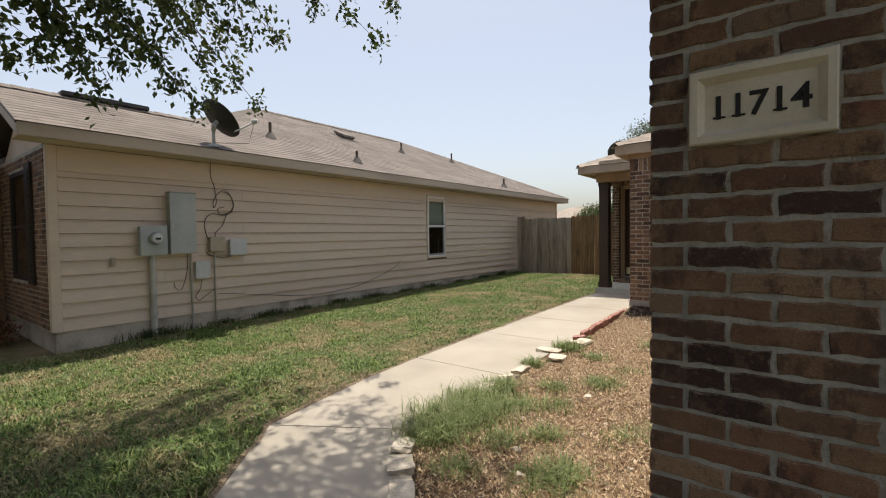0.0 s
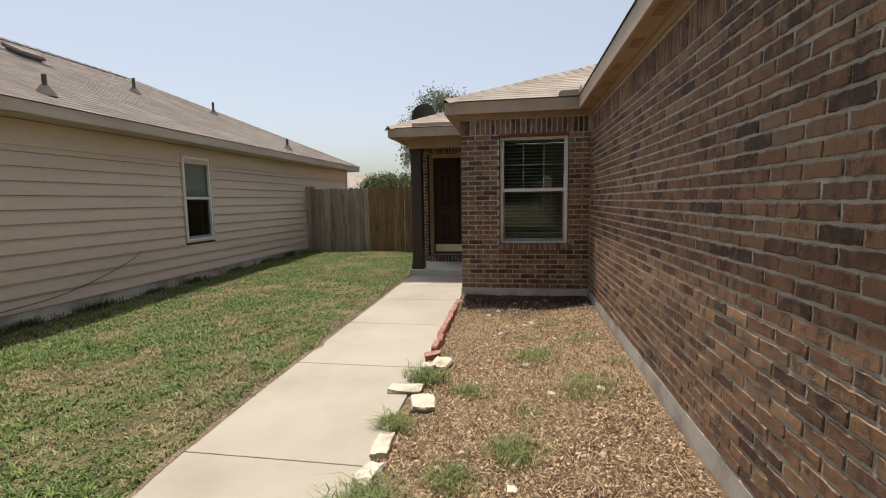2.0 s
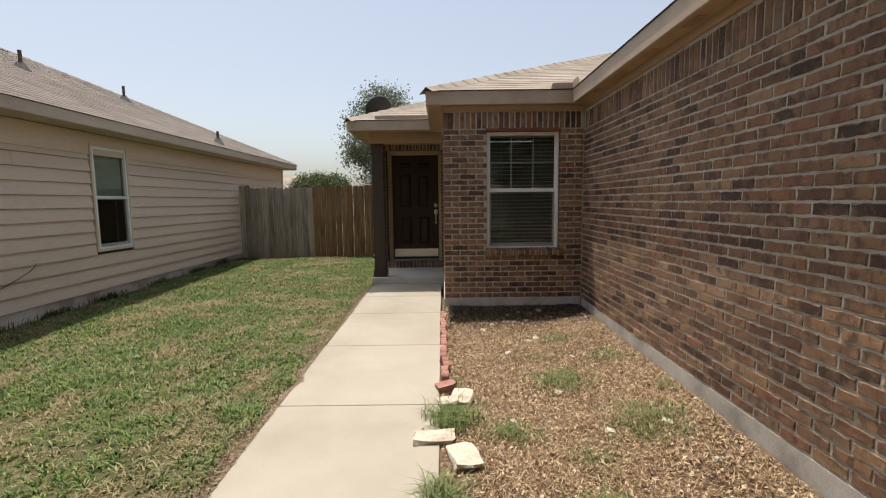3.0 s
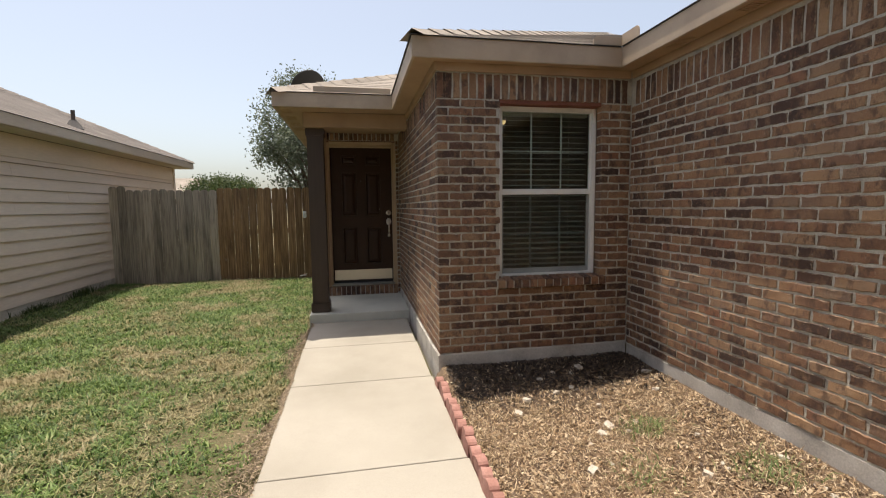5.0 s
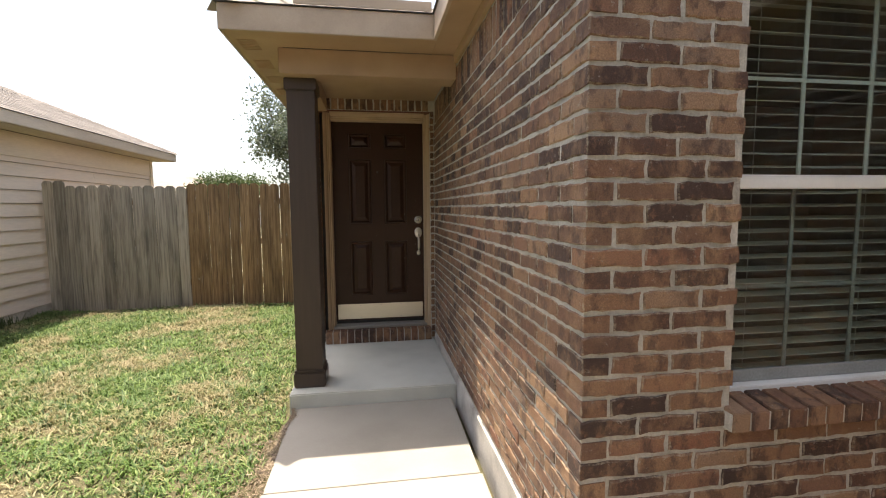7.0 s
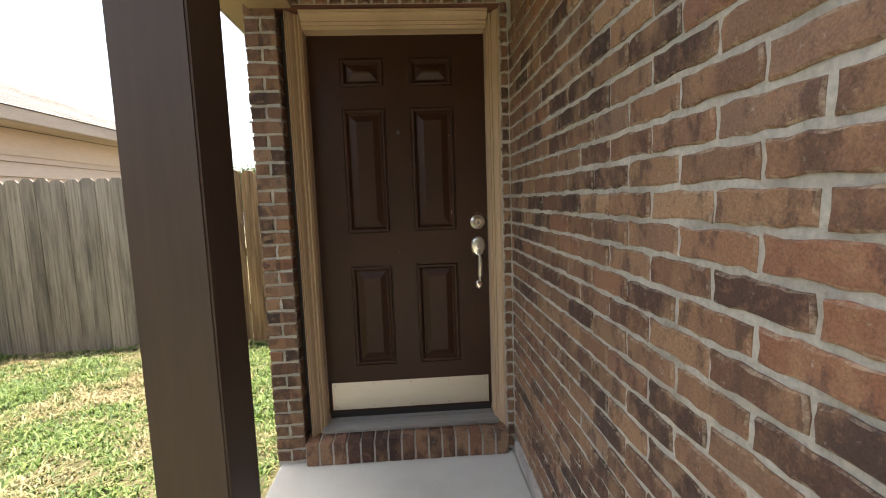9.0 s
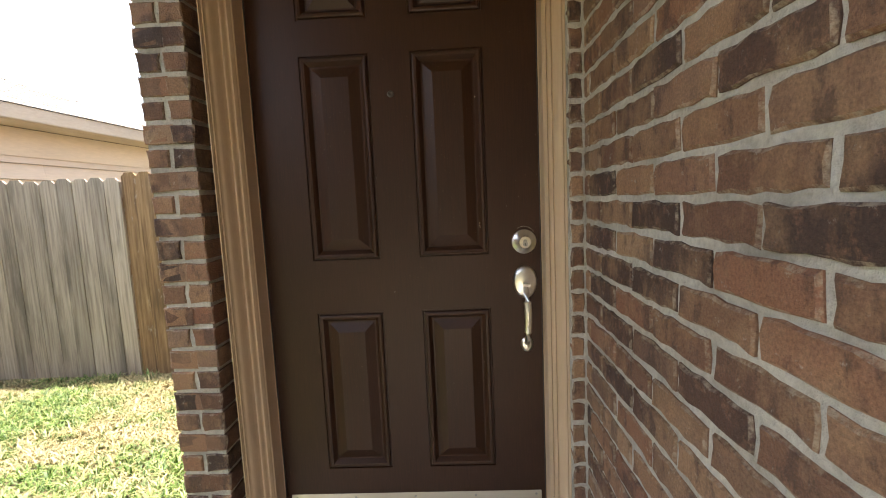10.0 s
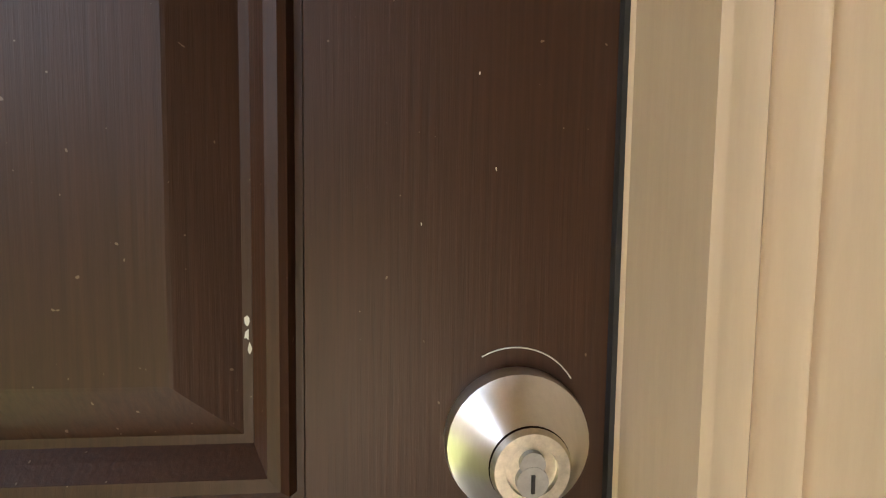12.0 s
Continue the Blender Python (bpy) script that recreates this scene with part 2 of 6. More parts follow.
def leaf_material(name, a, b, c3, dry=None):
    m, n, l, p = nodes_of(name)
    r = n.new("ShaderNodeNewGeometry").outputs["Random Per Island"]
    c = ramp(n, l, r, [(0.0, a), (0.5, b), (1.0, c3)])
    if dry:
        at = place(n)
        patch = noise_tex(n, l, at, 1.7, 5, 0.62)
        patch2 = noise_tex(n, l, at, 9.0, 3, 0.6)
        k = maths(n, l, "ADD", maths(n, l, "MULTIPLY", patch, 0.7), maths(n, l, "MULTIPLY", patch2, 0.3))
        k = maths(n, l, "ADD", k, maths(n, l, "MULTIPLY", maths(n, l, "SUBTRACT", r, 0.5), 0.14))
        c = mixed(n, l, ramp(n, l, k, [(0.49, (0, 0, 0)), (0.59, (0.8, 0.8, 0.8))]), c, dry)
    l.new(c, p.inputs["Base Color"])
    p.inputs["Roughness"].default_value = 0.6
    thin = n.new("ShaderNodeBsdfTranslucent")
    l.new(c, thin.inputs["Color"])
    add = n.new("ShaderNodeMixShader")
    add.inputs[0].default_value = 0.28
    l.new(p.outputs[0], add.inputs[1])
    l.new(thin.outputs[0], add.inputs[2])
    l.new(add.outputs[0], n["Material Output"].inputs[0])
    return m


LEAF = leaf_material("elm leaf", (0.040, 0.065, 0.018), (0.065, 0.095, 0.025), (0.10, 0.125, 0.035))
LEAFPALE = leaf_material("grey green leaf", (0.08, 0.10, 0.06), (0.14, 0.17, 0.105), (0.26, 0.29, 0.22))
GRASS = leaf_material("lawn grass", (0.035, 0.070, 0.018), (0.120, 0.205, 0.046), (0.27, 0.35, 0.105), (0.40, 0.31, 0.185))
TUFT = leaf_material("green tuft", (0.10, 0.15, 0.045), (0.16, 0.215, 0.07), (0.26, 0.28, 0.12))
LITTER = leaf_material("dry litter", (0.08, 0.046, 0.030), (0.40, 0.27, 0.155), (0.78, 0.64, 0.45))
THATCH = leaf_material("dead thatch", (0.10, 0.07, 0.045), (0.22, 0.16, 0.10), (0.40, 0.31, 0.20))


def soil_material(name, stops, scale):
    m, n, l, p = nodes_of(name)
    at = place(n)
    a, b, f = noise_tex(n, l, at, scale, 6, 0.6), noise_tex(n, l, at, 9.0, 5, 0.6), noise_tex(n, l, at, 110.0, 6, 0.75)
    k = maths(n, l, "ADD", maths(n, l, "MULTIPLY", a, 0.45), maths(n, l, "ADD", maths(n, l, "MULTIPLY", b, 0.25), maths(n, l, "MULTIPLY", f, 0.3)))
    l.new(ramp(n, l, k, stops), p.inputs["Base Color"])
    p.inputs["Roughness"].default_value = 1.0
    bumped(n, l, p, maths(n, l, "ADD", f, b), 0.8, 0.02)
    return m


LAWNSOIL = soil_material("thatch and soil", [(0.36, (0.060, 0.062, 0.026)), (0.48, (0.11, 0.10, 0.046)), (0.56, (0.19, 0.155, 0.085)), (0.64, (0.29, 0.23, 0.14))], 0.9)
MULCH = soil_material("mulch and dead grass", [(0.36, (0.055, 0.036, 0.025)), (0.47, (0.14, 0.093, 0.062)), (0.55, (0.25, 0.175, 0.115)), (0.66, (0.42, 0.325, 0.23))], 1.3)

# ---- building helpers ----


class Shape:
    """Vertices and faces of one mesh."""

    def __init__(self):
        self.v, self.f, self.m = [], [], []

    def add(self, verts, faces, mat=0):
        k = len(self.v)
        self.v += [tuple(p) for p in verts]
        self.f += [tuple(i + k for i in f) for f in faces]
        self.m += [mat] * len(faces)
        return self

    def box(self, x0, x1, y0, y1, z0, z1, mat=0, cut=0.0):
        if cut <= 0:
            v = [(x, y, z) for x in (x0, x1) for y in (y0, y1) for z in (z0, z1)]
            return self.add(v, [(0, 1, 3, 2), (4, 6, 7, 5), (0, 4, 5, 1), (2, 3, 7, 6), (0, 2, 6, 4), (1, 5, 7, 3)], mat)
        bm = bmesh.new()
        bmesh.ops.create_cube(bm, size=1)
        bmesh.ops.transform(bm, verts=bm.verts, matrix=Matrix.LocRotScale(((x0 + x1) / 2, (y0 + y1) / 2, (z0 + z1) / 2), None, (x1 - x0, y1 - y0, z1 - z0)))
        bmesh.ops.bevel(bm, geom=bm.edges, offset=cut, segments=2, affect="EDGES")
        return self.bm(bm, mat)

    def bm(self, bm, mat=0):
        bm.verts.index_update()
        self.add([v.co[:] for v in bm.verts], [[v.index for v in f.verts] for f in bm.faces], mat)
        bm.free()
        return self

    def prism(self, poly, z0, z1, mat=0):
        """A flat polygon (anticlockwise from above) drawn up from z0 to z1; z1 may be a function of x, y."""
        top = z1 if callable(z1) else (lambda x, y: z1)
        n = len(poly)
        v = [(x, y, z0) for x, y in poly] + [(x, y, top(x, y)) for x, y in poly]
        return self.add(v, [tuple(range(n - 1, -1, -1)), tuple(range(n, 2 * n))] + [(i, (i + 1) % n, n + (i + 1) % n, n + i) for i in range(n)], mat)

    def sweep(self, line, r, sides=6, mat=0, taper=None):
        pts = [Vector(p) for p in line]
        rings = []
        for i, p in enumerate(pts):
            d = (pts[min(i + 1, len(pts) - 1)] - pts[max(i - 1, 0)]).normalized()
            a = d.cross(Vector((0, 0, 1)) if abs(d.z) < 0.9 else Vector((1, 0, 0))).normalized()
            b = d.cross(a)
            q = r if taper is None else r + (taper - r) * i / (len(pts) - 1)
            rings.append([p + q * (math.cos(t) * a + math.sin(t) * b) for t in (2 * math.pi * k / sides for k in range(sides))])
        v = [c for ring in rings for c in ring]
        f = [(i * sides + k, i * sides + (k + 1) % sides, (i + 1) * sides + (k + 1) % sides, (i + 1) * sides + k) for i in range(len(pts) - 1) for k in range(sides)]
        f += [tuple(range(sides)), tuple(len(v) - 1 - k for k in range(sides))]
        return self.add(v, f, mat)

    def turned(self, profile, centre, axis="z", sides=24, mat=0):
        """A turned body from (radius, height) pairs."""
        v, f, n = [], [], len(profile)
        for k in range(sides):
            t = 2 * math.pi * k / sides
            for r, h in profile:
                a, b = r * math.cos(t), r * math.sin(t)
                v.append({"z": (a, b, h), "y": (a, h, b), "x": (h, a, b)}[axis])
        v = [(p[0] + centre[0], p[1] + centre[1], p[2] + centre[2]) for p in v]
        for k in range(sides):
            j = (k + 1) % sides
            f += [(k * n + i, j * n + i, j * n + i + 1, k * n + i + 1) for i in range(n - 1)]
        return self.add(v, f, mat)

    def mesh(self, name, mats, smooth=False):
        me = bpy.data.meshes.new(name)
        me.from_pydata(self.v, [], self.f)
        for m in mats if isinstance(mats, (list, tuple)) else [mats]:
            me.materials.append(m)
        if any(self.m):
            me.polygons.foreach_set("material_index", self.m)
        bm = bmesh.new()
        bm.from_mesh(me)
        bmesh.ops.recalc_face_normals(bm, faces=bm.faces)
        bm.to_mesh(me)
        bm.free()
        if smooth:
            me.shade_smooth()
            me.set_sharp_from_angle(angle=radians(35))
        return me


def part(name, shape, material, parent, label="", smooth=False, kind=""):
    ob = new(name, shape.mesh(name, material, smooth) if isinstance(shape, Shape) else shape)
    ob.parent = parent
    ob.matrix_parent_inverse = parent.matrix_basis.inverted()
    return tagged(ob, label, kind=kind)


def thing(name, label, category, group="", kind="", at=(0, 0, 0)):
    ob = new(name)
    ob.location = at
    ob.empty_display_size = 0.05
    return tagged(ob, label, category, group, kind)


def solid(name, shape, material, label, category, group="", kind="", smooth=False):
    return tagged(new(name, shape.mesh(name, material, smooth)), label, category, group, kind)


def raw_mesh(name, verts, faces, material):
    """Many small alike faces in one quick mesh; faces all have the same corner count."""
    verts, faces = np.asarray(verts, dtype=np.float32), np.asarray(faces, dtype=np.int32)
    me = bpy.data.meshes.new(name)
    me.vertices.add(len(verts))
    me.vertices.foreach_set("co", verts.ravel())
    k = faces.shape[1]
    me.loops.add(faces.size)
    me.loops.foreach_set("vertex_index", faces.ravel())
    me.polygons.add(len(faces))
    me.polygons.foreach_set("loop_start", np.arange(0, faces.size, k, dtype=np.int32))
    me.update(calc_edges=True)
    me.validate()
    me.materials.append(material)
    return me


# ---- the lie of the land ----
LAND_Y = [-60.0, -3.0, 1.7, 5.1, 7.7, 9.7, 13.5, 20.0, 60.0]
LAND_Z = [-0.30, 0.03, 0.085, 0.145, 0.170, 0.190, 0.235, 0.27, 0.3]
XR, YB, XS, YD = -0.31, 7.66, -2.035, 10.95       # garage wall, bay wall, entry side wall, door wall
YF = 1.325                                         # garage front
BRICK0, COURSE, BLEN = 0.40, 0.0677, 0.2032        # top of footing, course height, brick and joint


def land(y):
    return float(np.interp(y, LAND_Y, LAND_Z))


def bed(x, y):
    d = min(max(XR - x, 0.0), max(YB - y, 0.0) if x > XS else 9.0)
    k = max(0.0, 1 - d / 0.95)
    return land(y) + 0.012 + 0.115 * k * k * (3 - 2 * k) + 0.012 * noise.noise((x * 2.3, y * 2.3, 0)) + 0.006 * noise.noise((x * 9, y * 9, 3))

# ---- ground, bed, walkway ----


def strip(a, b, step):
    return list(np.arange(a, b, step)) + [b]


def ground():
    xs = [-900, -200, -60, -25, -12] + strip(-9.0, 1.5, 0.35) + [5, 15, 60, 200, 900]
    ys = [-900, -200, -60, -20, -8] + strip(-3.0, 14.0, 0.35) + [17, 25, 60, 200, 1500]
    s = Shape()

    def z(x, y):
        k = land(y) + 0.010 * noise.noise((x * 0.9, y * 0.9, 0))
        return k - 0.06 if (-3.3 < x < XR + 0.4 and y < 11.0) or x > XR else k
    s.v = [(x, y, z(x, y)) for y in ys for x in xs]
    w = len(xs)
    s.f = [(j * w + i, j * w + i + 1, (j + 1) * w + i + 1, (j + 1) * w + i) for j in range(len(ys) - 1) for i in range(w - 1)]
    s.m = [0] * len(s.f)
    return solid("ground", s, LAWNSOIL, "dry thatch and soil under a patchy lawn", "ground", kind="structure", smooth=True)


def planting_bed():
    xs, ys = strip(-2.44, XR - 0.005, 0.06), strip(-0.8, YB + 0.02, 0.06)
    s = Shape()
    w = len(xs)
    s.v = [(x, y, bed(x, y)) for y in ys for x in xs]

    def inside(x, y):
        edge = -2.10 if y > 2.3 else -2.10 + (2.3 - y) * 0.98
        return x > edge - 0.12 and (x < XS or y < YB) and (y > YF - 2.2)
    s.f = [(j * w + i, j * w + i + 1, (j + 1) * w + i + 1, (j + 1) * w + i) for j in range(len(ys) - 1) for i in range(w - 1) if inside(xs[i], ys[j])]
    s.m = [0] * len(s.f)
    return solid("mulch_bed", s, MULCH, "bed of dead grass, mulch and pale chips", "mulch bed", kind="structure", smooth=True)


GROUND, BED = ground(), planting_bed()


def slab_top(x, y):
    return land(y) + 0.034


def inset(poly, d):
    """The polygon drawn in by d on all sides."""
    out, n = [], len(poly)
    for i in range(n):
        p, a, b = Vector(poly[i]), Vector(poly[i - 1]), Vector(poly[(i + 1) % n])
        e1, e2 = (p - a).normalized(), (b - p).normalized()
        n1, n2 = Vector((-e1.y, e1.x)), Vector((-e2.y, e2.x))
        k = (n1 + n2).normalized()
        out.append(tuple(p + k * d / max(0.5, k.dot(n1))))
    return out


def slab(poly, name, parent):
    s = Shape()
    rings = [(inset(poly, 0.003), -0.12), (inset(poly, 0.003), -0.008), (inset(poly, 0.005), -0.002), (inset(poly, 0.010), 0.0)]
    n = len(poly)
    for ring, dz in rings:
        s.v += [(x, y, slab_top(x, y) + dz) for x, y in ring]
    s.f = [(r * n + i, r * n + (i + 1) % n, (r + 1) * n + (i + 1) % n, (r + 1) * n + i) for r in range(3) for i in range(n)] + [tuple(range(3 * n, 4 * n)), tuple(range(n - 1, -1, -1))]
    s.m = [0] * len(s.f)
    return part(name, s, WALKWAY, parent)


def walkway():
    w = thing("walkway", "cream concrete walkway in jointed slabs leading to the porch", "walkway", kind="structure")
    ys = [3.68, 5.13, 6.45, 7.72, 8.71, 9.70]
    for a, b in zip(ys, ys[1:]):
        slab([(-3.255, a), (-2.095, a), (-2.085, b), (-3.265, b)], "slab", w)
    slab([(-3.04, 1.74), (-2.14, 2.26), (-2.10, 2.95), (-2.095, 3.68), (-3.255, 3.68), (-3.21, 2.9), (-3.12, 2.25)], "slab", w)
    slab([(-1.75, 0.25), (-0.80, 0.92), (-1.53, 1.66), (-2.14, 2.26), (-3.04, 1.74), (-2.42, 1.02)], "slab", w)
    slab([(-0.75, -0.90), (0.35, -0.20), (-0.80, 0.92), (-1.75, 0.25)], "slab", w)
    joint = Shape().prism([(-3.02, 2.0), (-2.18, 2.35), (-2.11, 9.69), (-3.24, 9.69), (-3.2, 3.0)], 0.0, lambda x, y: slab_top(x, y) - 0.009)
    part("joint_filler", joint, MORTAR, w)
    return w


walkway()
PORCH_Z = 0.325


def porch():
    s = Shape().box(-3.285, XS - 0.012, 9.70, YD + 0.3, 0.02, PORCH_Z, cut=0.008)
    return solid("porch_slab", s, PORCH, "grey concrete porch slab with a low step edge", "porch", kind="structure")


porch()

# ---- brickwork ----
DEPTH, PROUD = 0.088, 0.006
BRICK_MESHES = {}


def brick_mesh(length, height, kind=0):
    """A brick with a worn, chamfered front; x along the wall, y into it, z up."""
    key = (round(length, 3), round(height, 3), kind)
    if key not in BRICK_MESHES:
        rnd = random.Random(hash(key) % 9973 + kind)
        s = Shape()

        def j(a=0.0013):
            return rnd.uniform(-a, a)
        ln, h, c = length, height, 0.0045
        n = max(2, round(length / 0.034))
        rim = [(ln * k / n, 0.0) for k in range(n)] + [(ln, 0.0), (ln, h * 0.55), (ln, h)] + [(ln * (n - k) / n, h) for k in range(1, n)] + [(0.0, h), (0.0, h * 0.45)]
        k = len(rim)
        s.v = [(x, DEPTH, z) for x, z in rim]
        edge = [(x + j(0.0032), z + j(0.0036)) for x, z in rim]
        s.v += [(x, c + j(0.0012), z) for x, z in edge]

        def drawn(v, size):
            return v + (rnd.uniform(0.0018, 0.007) if v < size * 0.25 else -rnd.uniform(0.0018, 0.007) if v > size * 0.75 else 0)
        s.v += [(drawn(x, ln), j(0.0008), drawn(z, h)) for x, z in edge]
        s.f = [(i, (i + 1) % k, k + (i + 1) % k, k + i) for i in range(k)] + [(k + i, k + (i + 1) % k, 2 * k + (i + 1) % k, 2 * k + i) for i in range(k)] + [tuple(range(2 * k, 3 * k))]
        s.m = [0] * k + [1] * k + [0]
        BRICK_MESHES[key] = s
    return BRICK_MESHES[key]


SHARED = {}


def shared_brick(length, height, kind):
    key = (round(length, 3), round(height, 3), kind)
    if key not in SHARED:
        SHARED[key] = brick_mesh(length, height, kind).mesh("brick", [BRICK, BRICK_RIM])
    return SHARED[key]


def lay_bricks(wall, origin, u, inward, length, z0, rows, openings=(), single=lambda a, b: True, parity=0, soldier=True, upto=None, soldier_open=()):
    """Courses in running bond on a wall that starts at origin, runs along u and has its inside at inward."""
    o, u, inn = Vector(origin), Vector(u), Vector(inward)
    turn = Matrix((u, inn, Vector((0, 0, 1)))).transposed().to_4x4()
    rest, rnd, count, j = Shape(), random.Random(len(wall.name) + int(length * 100)), 0, 0.0132
    pieces = []
    for r in range(rows):
        z = z0 + r * COURSE
        free = [(0.0, length)]
        for a, b, za, zb in openings:
            if z + COURSE * 0.5 > za and z + COURSE * 0.5 < zb:
                free = [q for lo, hi in free for q in ((lo, min(hi, a)), (max(lo, b), hi)) if q[1] - q[0] > 0.03]
        shift = 0.0 if (r + parity) % 2 == 0 else BLEN / 2
        for lo, hi in free:
            k = math.floor((lo - shift) / BLEN)
            while k * BLEN + shift < hi:
                a, b = max(lo, k * BLEN + shift), min(hi, (k + 1) * BLEN + shift - j)
                k += 1
                if b - a > 0.022 and not (lo == 0.0 and a == 0.0 and shift > 0 and parity >= 0):
                    pieces.append((a, z + j * 0.6, b - a, COURSE - j))
    if soldier:
        z, pitch = z0 + rows * COURSE, 0.0677
        for k in range(int(length / pitch)):
            if not any(a < (k + 0.5) * pitch < b for a, b in soldier_open):
                pieces.append((k * pitch + 0.004, z + 0.006, pitch - j, upto - z if upto else 0.196))
    for a, z, ln, h in pieces:
        ln, v = round(ln, 3), rnd.randrange(5)
        m = Matrix.Translation(o + u * a + Vector((0, 0, z)) + inn * rnd.uniform(-0.002, 0.0014)) @ turn @ Matrix.Rotation(rnd.uniform(-0.007, 0.007), 4, "Z") @ Matrix.Rotation(rnd.uniform(-0.014, 0.014), 4, "X") @ Matrix.Rotation(rnd.uniform(-0.006, 0.006), 4, "Y")
        if single(a, z) and count < 300:
            count += 1
            ob = new("brick", shared_brick(ln, h, v))
            ob.parent, ob.matrix_basis = wall, m
        else:
            s = brick_mesh(ln, h, v)
            rest.add([m @ Vector(p) for p in s.v], s.f)
            rest.m[-len(s.f):] = s.m
    if rest.v:
        me = bpy.data.meshes.new("bricks")
        me.from_pydata(rest.v, [], rest.f)
        me.materials.append(BRICK_JOINED)
        me.materials.append(BRICK_RIM_JOINED)
        me.polygons.foreach_set("material_index", rest.m)
        part("bricks", me, None, wall, "joined courses of brown and red brick", kind="stuff")


def wall_body(name, boxes, label, mat=None):
    s = Shape()
    for b in boxes:
        s.box(*b)
    return solid(name, s, mat or MORTAR, label, "wall", kind="structure")


TOPB = 2.712
ROWS_N = 31
GROW0 = 0.385
WX0, WX1, WZ0, WZ1 = -1.505, -0.592, 0.9416, 2.499   # window opening in the bay wall, with its brick sill
b = PROUD
wall_garage = wall_body("wall_garage_side", [(XR + b, XR + 0.20, YF + b, YB + 0.05, 0.38, 2.80)], "brown brick garage wall in running bond with pale mortar")
wall_front = wall_body("wall_garage_front", [(XR + 0.2, 3.2, YF + b, YF + 0.20, 0.38, 2.80)], "brown brick garage front with an address plaque")
wall_bay = wall_body("wall_bay", [(XS + b, WX0 - 0.008, YB + b, YB + 0.20, 0.38, 2.80), (WX1 + 0.009, XR, YB + b, YB + 0.20, 0.38, 2.80), (WX0 - 0.008, WX1 + 0.009, YB + b, YB + 0.20, 0.38, WZ0), (WX0 - 0.008, WX1 + 0.009, YB + b, YB + 0.20, WZ1 + 0.012, 2.80)], "brown brick bay wall round a white window")
wall_entry = wall_body("wall_entry_side", [(XS + b, XS + 0.20, YB + 0.20, 11.4, 0.20, 2.80)], "brown brick wall beside the porch")
DX0, DX1, DTOP = -3.147, -2.076, 2.615               # rough door opening in the brick
wall_door = wall_body("wall_door", [(-3.30 + b, DX0 - 0.010, YD + b, 11.25, 0.2, 2.80), (DX1, XS + b, YD + b, 11.25, 0.2, 2.80), (DX0 - 0.010, DX1, YD + b, 11.25, DTOP + 0.01, 2.80)], "narrow brick wall round the front door")
wall_left = wall_body("wall_house_left", [(-3.30 + b, -3.1, 11.25, 20.0, 0.1, 2.80), (-3.1, 5.5, 19.8, 20.0, 0.1, 2.80), (5.3, 5.5, YF + 0.2, 19.8, 0.1, 2.80)], "plain outer walls of the brick house")


def footings():
    f = thing("footing", "bare grey concrete footing under the brick", "footing", kind="structure")
    e = 0.006
    part("footing_run", Shape().box(XR + 0.001, XR + 0.2, YF - e, YB, -0.2, 0.385, cut=0.006), FOOTING, f)
    part("footing_run", Shape().box(XR + 0.201, 3.2, YF - e, YF + 0.2, -0.2, 0.38, cut=0.006), FOOTING, f)
    part("footing_run", Shape().box(XS - 0.012, XR - 0.009, YB - 0.012, YB + 0.2, -0.2, 0.402, cut=0.006), FOOTING, f)
    part("footing_run", Shape().box(XS - 0.010, XS + 0.2, YB + 0.201, YD - 0.02, -0.2, 0.385, cut=0.006), FOOTING, f)
    part("footing_run", Shape().box(-3.302, -3.1, YD + 0.301, 20, -0.2, 0.3, cut=0.006), FOOTING, f)


footings()

# ---- roofs ----
PITCH = 0.417


